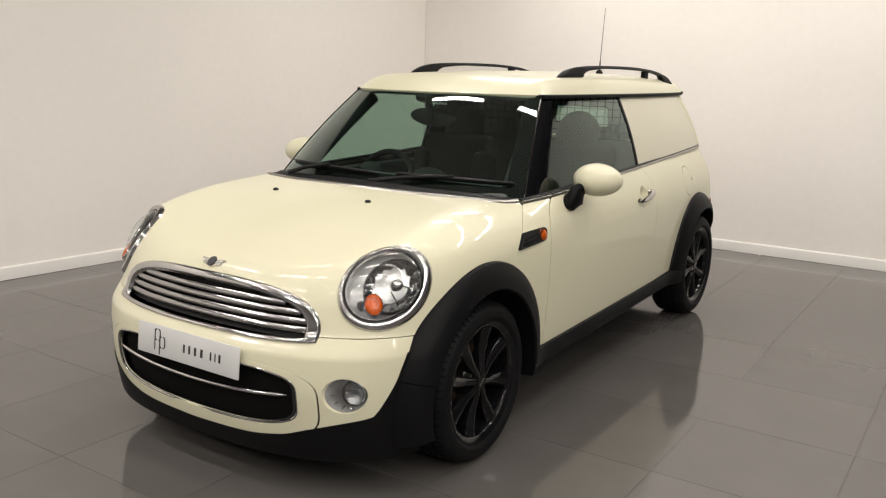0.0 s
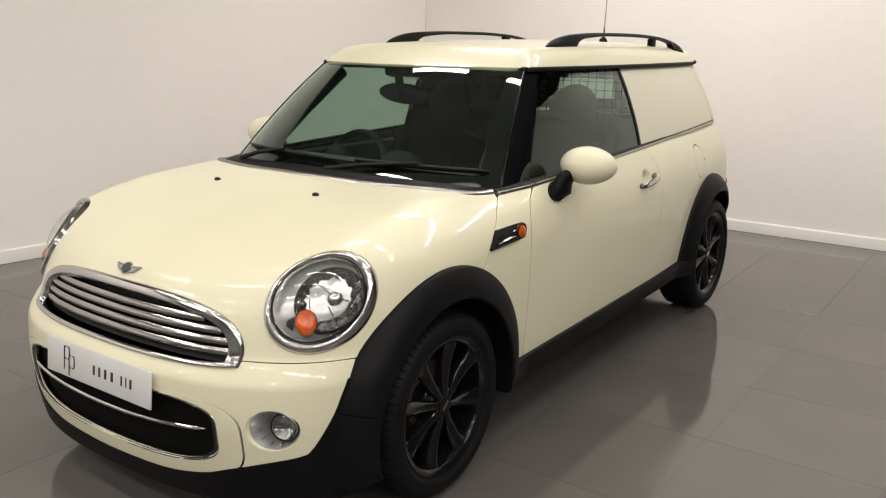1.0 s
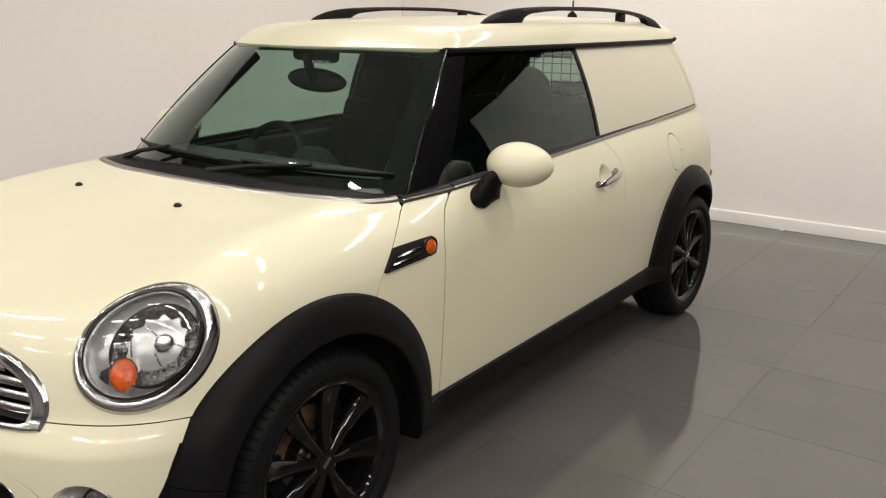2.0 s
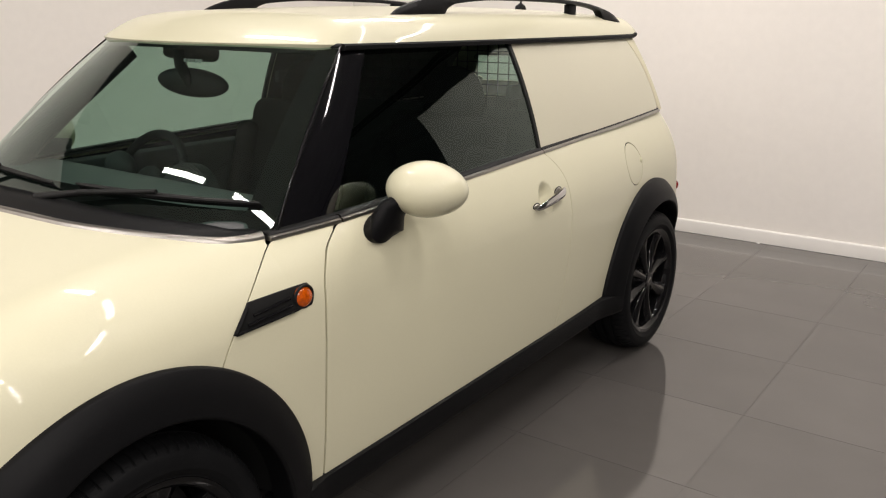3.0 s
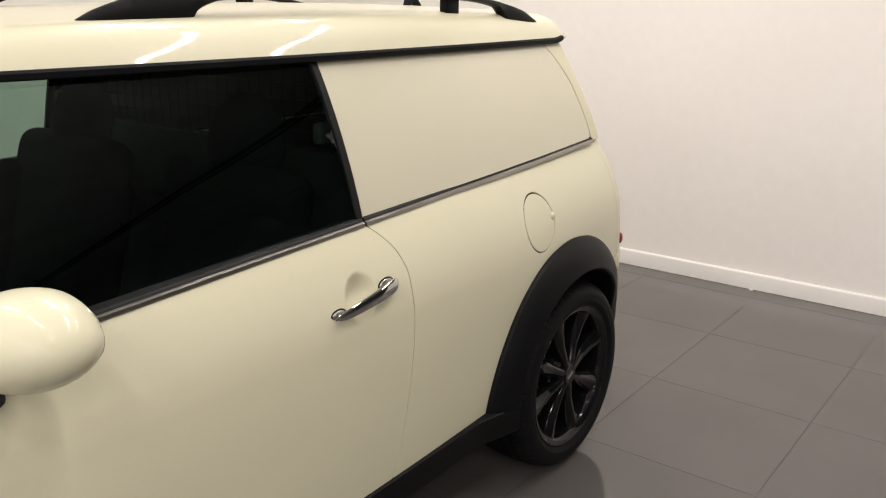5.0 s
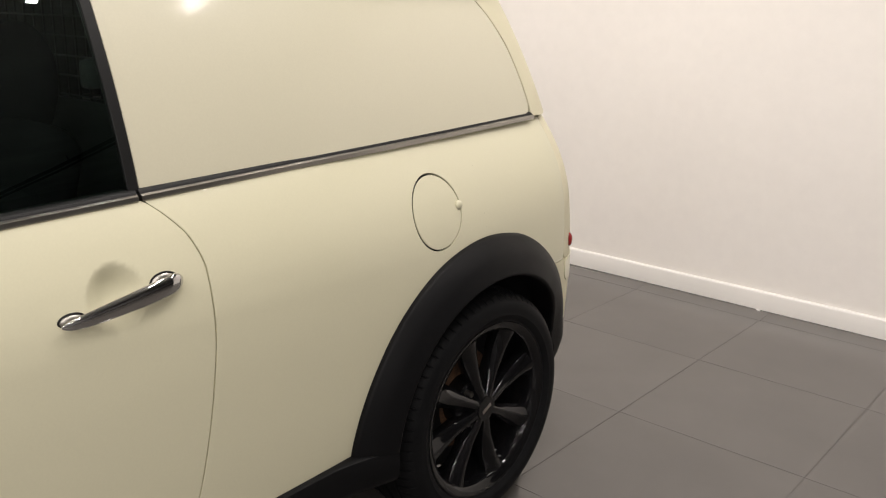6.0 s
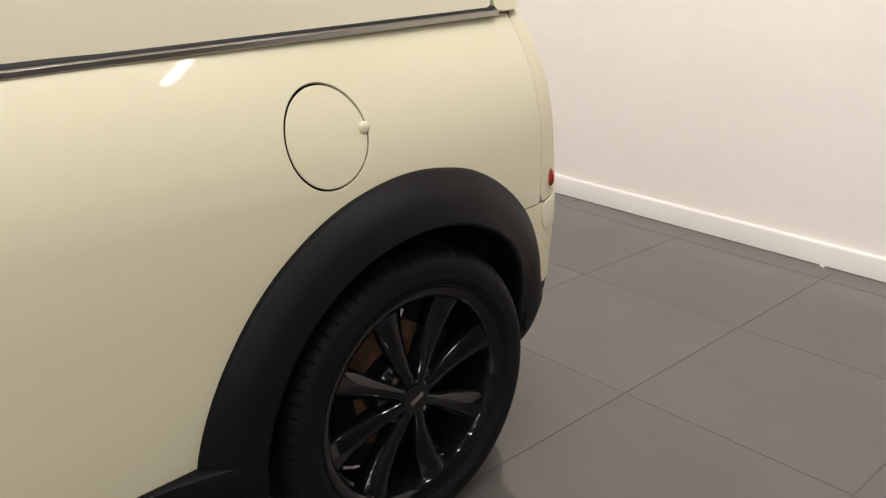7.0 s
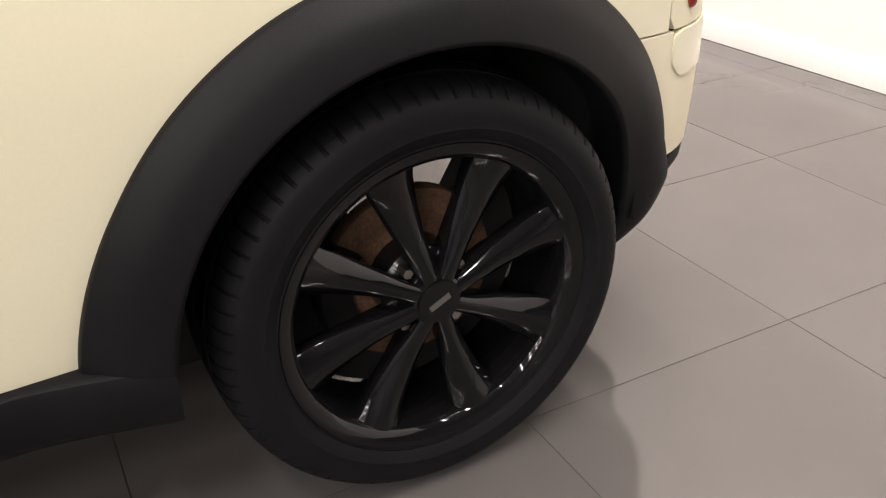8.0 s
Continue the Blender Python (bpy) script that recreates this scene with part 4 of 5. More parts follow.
def roof_rail(sx):
    ys = np.linspace(-0.074, 1.499, 110)
    x = np.interp(ys, [-0.075, 0.2, 0.9, 1.5], [0.434, 0.446, 0.456, 0.462])
    z = meet(roof, np.stack([x, ys, 0 * x + 1.2], -1), np.stack([x, ys, 0 * x + 1.7], -1))[:, 2]
    t, b = rail_top(ys), np.minimum(rail_low(ys), rail_top(ys) - 0.004)
    w = 0.017 * np.clip(0.45 + t / 0.05, 0.45, 1)
    ring = [(-1.0, 0.12), (-0.9, 0.62), (-0.55, 0.95), (0, 1.0), (0.55, 0.95), (0.9, 0.62), (1.0, 0.12), (0.8, 0.0), (-0.8, 0.0)]
    v = np.stack([np.stack([sx * (x + w * px - 0.10 * (b + (t - b) * pz)), ys, z + b + (t - b) * pz], -1) for px, pz in ring], 1)
    k, n = len(ring), len(ys)
    f = [(i * k + a, i * k + (a + 1) % k, (i + 1) * k + (a + 1) % k, (i + 1) * k + a) for i in range(n - 1) for a in range(k)]
    f += [tuple(range(k)), tuple((n - 1) * k + a for a in range(k))]
    ob = solid("roof_rail", v.reshape(-1, 3), f, PLASTIC, car, "low black roof rail on three feet", sharp=50)
    zf = meet(roof, np.array([[0.452, 1.06, 1.2]]), np.array([[0.452, 1.06, 1.7]]))[0, 2]
    part("rail_foot", rounded_box((0.026, 0.062, 0.05), 0.005, 2, Matrix.Translation((sx * 0.448, 1.06, zf + 0.012))), PLASTIC, ob)


roof_rail(1)
roof_rail(-1)
az = meet(roof, np.array([[0, 1.43, 1.2]]), np.array([[0, 1.43, 1.7]]))[0, 2]
v, f = tube([(0, 1.395, az - 0.004), (0, 1.41, az + 0.012), (0, 1.43, az + 0.022), (0, 1.45, az + 0.012), (0, 1.475, az - 0.004)], [0.010, 0.016, 0.014, 0.015, 0.008], 12)
aerial = solid("aerial_base", v, f, RUBBER, car)
v, f = tube([(0, 1.43, az + 0.015), (0, 1.4345, az + 0.08), (0, 1.435, az + 0.09), (0, 1.466, az + 0.425)], [0.0045, 0.0045, 0.0022, 0.0016], 8)
solid("aerial_rod", v, f, RUBBER, aerial)


# ---- headlamps ----
LENS_OUT, LENS_UP = -0.065, -0.025  # the lens sits inboard in its ring


def lamp_point(p, q, lift=0.0):
    """A point of the headlamp's face: p outwards and q upwards in its half axes, lifted off the body's skin."""
    p, q = np.asarray(p, float), np.asarray(q, float)
    base = LAMP_C + np.outer(p * LAMP_RU, LAMP_U) + np.outer(q * LAMP_RV, LAMP_V)
    hit = meet(body, base - LAMP_N * 0.16, base + LAMP_N * 0.16)
    return hit + LAMP_N * np.reshape(lift, (-1, 1))


def lamp_ring(r0, r1, lifts, n=72, k=9):
    def at(u, w):
        t = 2 * np.pi * u
        r = r0 + (r1 - r0) * w
        off = np.clip((1.03 - r) / 0.19, 0, 1)
        return lamp_point(r * np.cos(t) + LENS_OUT * off, r * np.sin(t) + LENS_UP * off, np.interp(w, np.linspace(0, 1, len(lifts)), lifts))
    s = patch(n + 1, k, at)
    return turned(Sheet(s.v, s.n * np.sign((s.n @ LAMP_N).sum()), s.f))


def lamp_disc(r1, depth, dome, n=64, k=10):
    def at(u, w):
        t, r = 2 * np.pi * u, r1 * np.maximum(w, 0.004)
        return lamp_point(r * np.cos(t) + LENS_OUT, r * np.sin(t) + LENS_UP, -depth + dome * (1 - w ** 2))
    s = patch(n + 1, k, at)
    return turned(Sheet(s.v, s.n * np.sign((s.n @ LAMP_N).sum()), s.f))


def lamp_frame(p, q, depth):
    """A pose in the headlamp: x outwards, y upwards, z ahead."""
    o = lamp_point([p], [q], [-depth])[0]
    m = Matrix(np.stack([LAMP_U, LAMP_V, np.cross(LAMP_U, LAMP_V)], 1).tolist()).to_4x4()
    if np.cross(LAMP_U, LAMP_V) @ LAMP_N < 0:
        m = Matrix(np.stack([-LAMP_U, LAMP_V, LAMP_N], 1).tolist()).to_4x4()
    return Matrix.Translation(o) @ m


FLIP = Matrix.Diagonal((-1, 1, 1, 1))


def reflect_bm(bm, sx):
    if sx < 0:
        bmesh.ops.transform(bm, matrix=FLIP, verts=bm.verts)
        bmesh.ops.reverse_faces(bm, faces=bm.faces)
    return bm


def bowl_bm(radius, depth, m, n=40, k=10, squash=1.0):
    """An open reflector bowl looking along its z axis."""
    bm = bmesh.new()
    rings = []
    for i in range(k + 1):
        r = radius * (0.12 + 0.88 * i / k)
        z = -depth * (1 - (r / radius) ** 2)
        rings.append([bm.verts.new(m @ Vector((r * math.cos(2 * math.pi * j / n), squash * r * math.sin(2 * math.pi * j / n), z + 0.11 * depth * (i % 2) * (j % 2 * 2 - 1)))) for j in range(n)])
    for a, b in zip(rings, rings[1:]):
        for j in range(n):
            bm.faces.new((a[j], b[j], b[(j + 1) % n], a[(j + 1) % n]))
    bm.faces.new(rings[0])
    return bm


def disc_bm(radius, thick, m, n=40, bevel=0.0, squash=1.0):
    bm = bmesh.new()
    bmesh.ops.create_cone(bm, cap_ends=True, segments=n, radius1=radius, radius2=radius, depth=thick, matrix=m @ Matrix.Diagonal((1, squash, 1, 1)))
    if bevel:
        bmesh.ops.bevel(bm, geom=[e for e in bm.edges if abs((e.verts[0].co - e.verts[1].co).length) < radius], offset=bevel, segments=2, affect="EDGES")
    return bm


REFLECTOR = material("polished_reflector", (0.34, 0.34, 0.335), rough=0.06, metal=1.0, grain=(0.03, 0.06), bump=(0.026, 0.009))
HOUSING = material("silver_lamp_housing", (0.56, 0.56, 0.55), rough=0.2, metal=0.6, grain=(0.05, 0.08))


SLAT = material("satin_chrome", (0.36, 0.35, 0.345), rough=0.16, metal=1.0, grain=(0.05, 0.03))


def headlamp(sx):
    turn = (lambda s: s) if sx > 0 else mirrored
    lamp = skin("headlamp", turn(lamp_ring(1.03, 0.84, [-0.006, 0.005, 0.010, 0.0125, 0.0135, 0.0130, 0.0115, 0.009, 0.002])), BRIGHT, car, "round headlamp with a chrome ring and amber indicator")
    skin("lamp_seal", turn(lamp_ring(0.848, 0.81, [0.001, 0.003, 0.001])), SEAL, lamp)
    skin("inner_ring", turn(lamp_ring(0.815, 0.78, [0.001, 0.005, -0.006])), CHROME, lamp)
    skin("lens", turn(lamp_disc(0.80, 0.0, 0.020)), LENS, lamp, "clear domed lens")
    skin("housing", turn(lamp_disc(0.82, 0.028, 0.002)), HOUSING, lamp)
    skin("housing_wall", turn(lamp_ring(0.80, 0.79, [0.0, -0.03], k=3)), HOUSING, lamp)
    m = lamp_frame(0.12, 0.09, 0.004)
    part("reflector", reflect_bm(bowl_bm(0.083, 0.050, m, 26, 4, squash=1.22), sx), REFLECTOR, lamp, sharp=3)
    bm = bmesh.new()
    n = 48
    ring = []
    for i in range(n):
        t = 2 * math.pi * i / n
        ring.append([bm.verts.new(m @ Vector((r * math.cos(t), 1.22 * r * math.sin(t), z))) for r, z in ((0.0825, -0.003), (0.084, 0.002), (0.0853, 0.001), (0.0853, -0.03))])
    for i in range(n):
        for j in range(3):
            bm.faces.new((ring[i][j], ring[i][j + 1], ring[(i + 1) % n][j + 1], ring[(i + 1) % n][j]))
    part("reflector_ring", reflect_bm(bm, sx), SEAL, lamp)
    part("bulb_cap", reflect_bm(ball_bm((0.021, 0.024, 0.020), m @ pose(0.004, 0.016, -0.022), 14), sx), CHROME, lamp)
    for i in range(4):
        part("reflector_rib", reflect_bm(rounded_box((0.042, 0.003, 0.010), 0.0008, 1, m @ pose(0.030 if i % 2 else -0.034, -0.045 + 0.028 * i, -0.024, 0, 0, 22 * (i - 1.5))), sx), REFLECTOR, lamp)
    m2 = lamp_frame(0.20, -0.44, -0.004)
    ind = part("indicator", reflect_bm(ball_bm((0.0290, 0.0355, 0.014), m2 @ pose(0, 0, 0, 0, 0, 58), 16), sx), ORANGE, lamp, "oval amber indicator lens")
    bm = bmesh.new()
    ring = []
    for i in range(n):
        t = 2 * math.pi * i / n
        ring.append([bm.verts.new(m2 @ pose(0, 0, 0, 0, 0, 58) @ Vector((a * math.cos(t), b * math.sin(t), z))) for a, b, z in ((0.0283, 0.0347, 0.002), (0.0297, 0.0363, 0.0045), (0.0317, 0.0383, 0.002), (0.0317, 0.0383, -0.025))])
    for i in range(n):
        for j in range(3):
            bm.faces.new((ring[i][j], ring[i][j + 1], ring[(i + 1) % n][j + 1], ring[(i + 1) % n][j]))
    part("indicator_ring", reflect_bm(bm, sx), CHROME, lamp)
    ribs = bmesh.new()
    for i in range(6):
        k = -0.033 - 0.0034 * i
        bmesh.ops.create_cube(ribs, size=1, matrix=m2 @ pose(k * 0.72, k * 0.72 - 0.003, -0.017, 0, 0, 42) @ Matrix.Diagonal((0.0020, 0.040 - 0.0045 * i, 0.012, 1)))
    part("indicator_ribs", reflect_bm(ribs, sx), SEAL, lamp, "dark ribbed block beside the indicator")


headlamp(1)
headlamp(-1)


# ---- grille ----
def oval(t, half, zc, up, down, power=3):
    c, s = np.cos(t), np.sin(t)
    x = half * np.sign(c) * np.abs(c) ** (2 / power)
    return x, zc + np.where(s > 0, up, down) * np.sign(s) * np.abs(s) ** (2 / power)


def frame_at(u, w):
    t = 2 * np.pi * u
    x0, z0 = oval(t, 0.503, 0.556, 0.168, 0.014)
    x1, z1 = oval(t, 0.450, 0.568, 0.124, 0.010)
    x, z = x0 + (x1 - x0) * w, z0 + (z1 - z0) * w
    p = front_at(x, z)
    lift = np.interp(w, [0, 0.12, 0.3, 0.6, 0.85, 1.0], [-0.004, 0.006, 0.0095, 0.010, 0.0075, -0.006])
    return p + slope(body, p) * lift[:, None]


s = patch(161, 10, frame_at)
grille = skin("grille", turned(Sheet(s.v, s.n * np.sign(-s.n[:, 1].sum()), s.f)), BRIGHT, car, "wide chrome grille with four slats")
for z0 in (0.664, 0.638, 0.611, 0.585):
    half = 0.450 * (1 - np.clip(abs(z0 + 0.003 - 0.568) / 0.124, 0, 0.999) ** 3) ** (1 / 3) + 0.004
    xs = np.linspace(-half, half, 70)
    p = front_at(xs, 0 * xs + z0)
    n = slope(body, p)
    n = unit(n * (1, 1, 0.3))
    v, f = sweep(p - n * 0.016, n, np.tile((0.0, 0, 1.0), (70, 1)), [(0.009, -0.0095), (0.0125, -0.0075), (0.0135, -0.002), (0.0115, 0.005), (0.005, 0.0105), (-0.012, 0.0095), (-0.010, -0.0095)])
    solid("grille_slat", v, f, SLAT, grille)


def back_at(u, w):
    x = (2 * u - 1) * 0.50
    return front_at(x, 0.55 + 0.15 * w) + (0, 0.045, 0)


s = patch(40, 8, back_at)
skin("grille_backing", turned(Sheet(s.v, s.n * np.sign(-s.n[:, 1].sum()), s.f)), DARK, grille)

# ---- lower intake ----
s = fine_front(-0.50, 0.50, 0.22, 0.51, 0.02)
intake = skin("air_intake", Sheet(s.v + (0, 0.030, 0), s.n, s.f), MATT_BLACK, car, "black mesh air intake with a chrome bar")
t = np.linspace(0, 2 * np.pi, 160, endpoint=False)
c, q = np.cos(t), np.sin(t)
mx = 0.462 * np.sign(c) * np.abs(c) ** (2 / 4.5)
mz01 = 0.5 + 0.5 * np.sign(q) * np.abs(q) ** (2 / 4.5)
mzb, mzt = MOUTH[1] + 0.06 * mx ** 2, MOUTH[2] - 0.02 * mx ** 2
p = front_at(mx, mzb + (mzt - mzb) * mz01)
v, f = tube(p - slope(body, p) * 0.0035, 0.0046, 8, closed=True)
solid("intake_trim", v, f, BRIGHT, intake)
xs = np.linspace(-0.428, 0.428, 60)
p = front_at(xs, 0.361 + 0.09 * xs ** 2)
v, f = tube(p + (0, 0.004, 0), 0.0065 * np.clip((0.431 - np.abs(xs)) / 0.03, 0.25, 1), 10)
solid("intake_bar", v, f, CHROME, intake)

# ---- fog lamps ----
def fog_lamp(sx):
    c = front_at([FOG_X], [FOG_Z])[0]
    t = np.linspace(0, 2 * np.pi, 48, endpoint=False)

    def rings(rows):
        """Rings round the lamp's axis: radius, how much it follows the bumper's skin, and its depth behind it."""
        v = []
        for r, follow, deep in rows:
            x, z = FOG_X + r * np.cos(t), FOG_Z + r * np.sin(t)
            y = front_at(x, z)[:, 1] * follow + (c[1] + 0.008) * (1 - follow) + deep
            v.append(np.stack([x, y, z], -1))
        k = len(rows)
        v = np.stack(v, 1).reshape(-1, 3) * (sx, 1, 1)
        return v, grid(48, k, True).tolist()
    v, f = rings([(0.0645, 1, 0.001), (0.0615, 1, 0.004), (0.0590, 0.9, 0.010), (0.0575, 0.8, 0.018)])
    fog = solid("fog_lamp", v, f, PAINT, car, "round fog lamp in a silver bezel", sharp=60)
    v, f = rings([(0.0590, 0.9, 0.009), (0.0565, 0.85, 0.006), (0.0545, 0.8, 0.012), (0.0500, 0.4, 0.030), (0.044, 0.1, 0.045), (0.01, 0, 0.05), (0.001, 0, 0.05)])
    solid("bezel", v, f, HOUSING, fog, sharp=50)
    m = Matrix.Translation((c[0] + 0.021, c[1] + 0.036, c[2] + 0.006)) @ pose(0, 0, 0, 90, 0, 24)
    part("lamp_reflector", reflect_bm(bowl_bm(0.038, 0.020, m, 32, 6), sx), REFLECTOR, fog)
    part("lamp_lens", reflect_bm(ball_bm((0.040, 0.041, 0.014), m, 16), sx), LENS, fog)
    ring = bmesh.new()
    rows = [[ring.verts.new(m @ Vector((r * math.cos(a), r * math.sin(a), z))) for r, z in ((0.0385, 0.002), (0.0405, 0.006), (0.043, 0.002), (0.043, -0.03))] for a in t]
    for a, b in zip(rows, rows[1:] + rows[:1]):
        for q in range(3):
            ring.faces.new((a[q], a[q + 1], b[q + 1], b[q]))
    part("lamp_ring", reflect_bm(ring, sx), SEAL, fog)
    for a in (188, 222, 254, 288):
        x, z = FOG_X + 0.0515 * math.cos(math.radians(a)), FOG_Z + 0.0515 * math.sin(math.radians(a))
        y = front_at([x], [z])[0][1] * 0.6 + (c[1] + 0.008) * 0.4 + 0.018
        part("bezel_rib", reflect_bm(rounded_box((0.017, 0.014, 0.0026), 0.0009, 1, pose(x, y, z, 0, -a, 0)), sx), CHROME, fog)


fog_lamp(1)
fog_lamp(-1)

# ---- badge, washer jets, plate ----
b = top_at([-0.002], [-1.846])[0]
bn = slope(body, b[None])[0]
bu = np.array([1.0, 0, 0])
bv = np.cross(bn, bu)
bm_pose = Matrix.Translation(b) @ Matrix(np.stack([bu, bv, bn], 1).tolist()).to_4x4()
badge = part("badge", disc_bm(0.021, 0.008, bm_pose @ pose(0, 0, 0.004), 32, 0.002), CHROME, car, "small chrome winged badge")
part("badge_face", disc_bm(0.0165, 0.002, bm_pose @ pose(0, 0, 0.0085), 32), INK, badge)
for sx in (-1, 1):
    for i, (long, h) in enumerate(((0.040, 0.012), (0.034, 0.004), (0.028, -0.004), (0.022, -0.011))):
        part("badge_wing", rounded_box((long, 0.0055, 0.004), 0.0012, 1, bm_pose @ pose(sx * (0.018 + long / 2), h * 0.8, 0.003, 0, 0, sx * 6)), SATIN, badge)
for sx in (-1, 1):
    j = top_at([sx * 0.246], [-1.284])[0]
    jet = part("washer_jet", ball_bm((0.014, 0.010, 0.0075), Matrix.Translation(j + np.array([0, 0, 0.002])) @ pose(0, 0, 0, 12, 0, 0), 12), SEAL, car, "small black washer jet")

plate_m = pose(0.004, -1.980, 0.462, 84, 0, 0)
plate = part("number_plate", rounded_box((0.520, 0.111, 0.006), 0.0018, 2, plate_m), PLATE, car, "blank white dealer plate with a plain mark and bars")


def bar_on_plate(x, y, w, h, mat=INK):
    part("printed_bar", rounded_box((w, h, 0.0012), 0, 1, plate_m @ pose(x, y, 0.0033)), mat, plate)


def loop_on_plate(x, y, w, h, t=0.0046):
    path = []
    for i in range(24):
        a = 2 * math.pi * i / 24
        path.append((w / 2 * np.sign(math.cos(a)) * abs(math.cos(a)) ** 0.55, h / 2 * np.sign(math.sin(a)) * abs(math.sin(a)) ** 0.55))
    path = np.array([tuple(plate_m @ Vector((x + px, y + py, 0.0035))) for px, py in path])
    v, f = tube(path, t / 2, 6, closed=True)
    solid("printed_loop", v, f, INK, plate)


loop_on_plate(-0.152, 0.021, 0.027, 0.040)
loop_on_plate(-0.126, -0.004, 0.027, 0.040)
bar_on_plate(-0.1660, 0.003, 0.0048, 0.076)
bar_on_plate(-0.1400, -0.016, 0.0048, 0.066)
for i, (x, w) in enumerate(((-0.020, 0.017), (0.004, 0.017), (0.030, 0.020), (0.058, 0.021), (0.098, 0.013), (0.117, 0.009), (0.136, 0.017))):
    bar_on_plate(0.012 + x * 1.15, -0.002, w * 0.55, 0.029)


# ---- side vents with indicator ----
def vent_region(x, y, z):
    lo = 0.768 + (y + 1.033) * 0.037
    hi = 0.822 + (y + 0.977) * 0.012
    head = -1.036 + (z - 0.768) * 1.037
    nose = 0.0335 - np.hypot(np.maximum(y + 0.828, 0), z - 0.800)
    return np.minimum(np.minimum(z - lo, hi - z), np.minimum(y - head - 0.004, nose))


s = clip(fine_side(-1.06, -0.78, 0.74, 0.85, 0.005), vent_region)
for sx in (1, -1):
    turn = (lambda q: q) if sx > 0 else mirrored
    vent = skin("side_vent", turn(rim(offset(s, 0.004), 0.010, 0.002)), SEAL, car, "black side vent with a round amber repeater")
    for i, (za, zb) in enumerate(((0.782, 0.790), (0.797, 0.806))):
        ys = np.linspace(-0.995 + 0.02 * i, -0.865, 16)
        p = side_at(ys, za + (zb - za) * np.linspace(0, 1, 16))
        v, f = sweep(p * (sx, 1, 1) + (0.004 * sx, 0, 0), np.tile((float(sx), 0, 0), (16, 1)), np.tile((0.0, 0, 1), (16, 1)), [(0, -0.004), (0.005, -0.002), (0.005, 0.001), (0, 0.004)])
        solid("vent_fin", v, f, GLOSS, vent)
    for a, b, wide in (((-1.029, 0.773), (-0.984, 0.8165), 0.0055), ((-1.027, 0.7715), (-0.850, 0.7775), 0.0035)):
        p = side_at(np.linspace(a[0], b[0], 14), np.linspace(a[1], b[1], 14)) * (sx, 1, 1) + (0.0045 * sx, 0, 0)
        way = unit(np.gradient(p, axis=0))
        out = np.tile((float(sx), 0, 0), (14, 1))
        v, f = sweep(p, out, unit(np.cross(out, way)), [(0, -wide), (0.005, -wide * 0.6), (0.006, wide * 0.5), (0, wide)])
        solid("vent_frame", v, f, PLASTIC, vent)
    p = side_at(-0.8275, 0.8005)[0] * (sx, 1, 1)
    v, f = tube([p + np.array([0.006 * sx, 0.002 + 0.0275 * math.cos(a), 0.0255 * math.sin(a)]) for a in np.linspace(0, 2 * math.pi, 28, endpoint=False)], 0.0035, 8, closed=True)
    solid("repeater_ring", v, f, SEAL, vent)
    part("repeater", ball_bm((0.013, 0.0265, 0.0240), Matrix.Translation(p + np.array([0.003 * sx, 0.002, 0])) @ pose(0, 0, 0, 0, -12 * sx, 0), 18), ORANGE, vent, "round amber repeater lens")


# ---- door mirrors ----
def door_mirror(sx):
    c = Vector((0.828, -0.419, 0.986)) if sx > 0 else Vector((0.872, -0.435, 0.991))
    shell = ball_bm((0.108, 0.100, 0.0715), Matrix(), 28)
    for vert in shell.verts:
        x, y, z = vert.co
        t = (x + 0.11) / 0.22
        k = 1.0 - 0.20 * max(0, t - 0.45) ** 1.3
        vert.co = (x, y * k, z * k + 0.004 * (1 - t))
    bmesh.ops.bisect_plane(shell, geom=list(shell.verts) + list(shell.edges) + list(shell.faces), plane_co=(0, 0.058, 0), plane_no=(0, 1, 0), clear_outer=True)
    bmesh.ops.transform(shell, matrix=Matrix.Translation(c) @ pose(0, 0, 0, 0, 0, 12), verts=shell.verts)
    mirror = part("door_mirror", reflect_bm(shell, sx), PAINT, car, "cream egg-shaped door mirror on a black stalk")
    glass_bm = disc_bm(0.088, 0.004, Matrix.Translation(c) @ pose(0, 0, 0, 0, 0, 12) @ pose(0, 0.052, 0, 90, 0, 0), 40, 0, 0.66)
    part("mirror_glass", reflect_bm(glass_bm, sx), CHROME, mirror)
    rows = [((0.722, -0.508, 0.889), 0.058), ((0.750, -0.503, 0.894), 0.063), ((0.760, -0.498, 0.903), 0.062), ((0.766, -0.486, 0.936), 0.050), ((0.780, -0.468, 0.958), 0.042), ((0.802, -0.440, 0.980), 0.036)]
    path = np.array([r[0] for r in rows]) * (sx, 1, 1)
    way = unit(np.gradient(path, axis=0))
    a = unit(np.cross(way, (0, 1.0, 0.2)))
    b2 = np.cross(a, way)
    t = np.linspace(0, 2 * np.pi, 24, endpoint=False)
    v, f = sweep(path, a, b2, np.stack([0.60 * np.cos(t), 1.16 * np.sin(t)], 1), scale=[r[1] for r in rows])
    solid("mirror_stalk", v, f, PLASTIC, mirror, "black plastic stalk")


door_mirror(1)
door_mirror(-1)


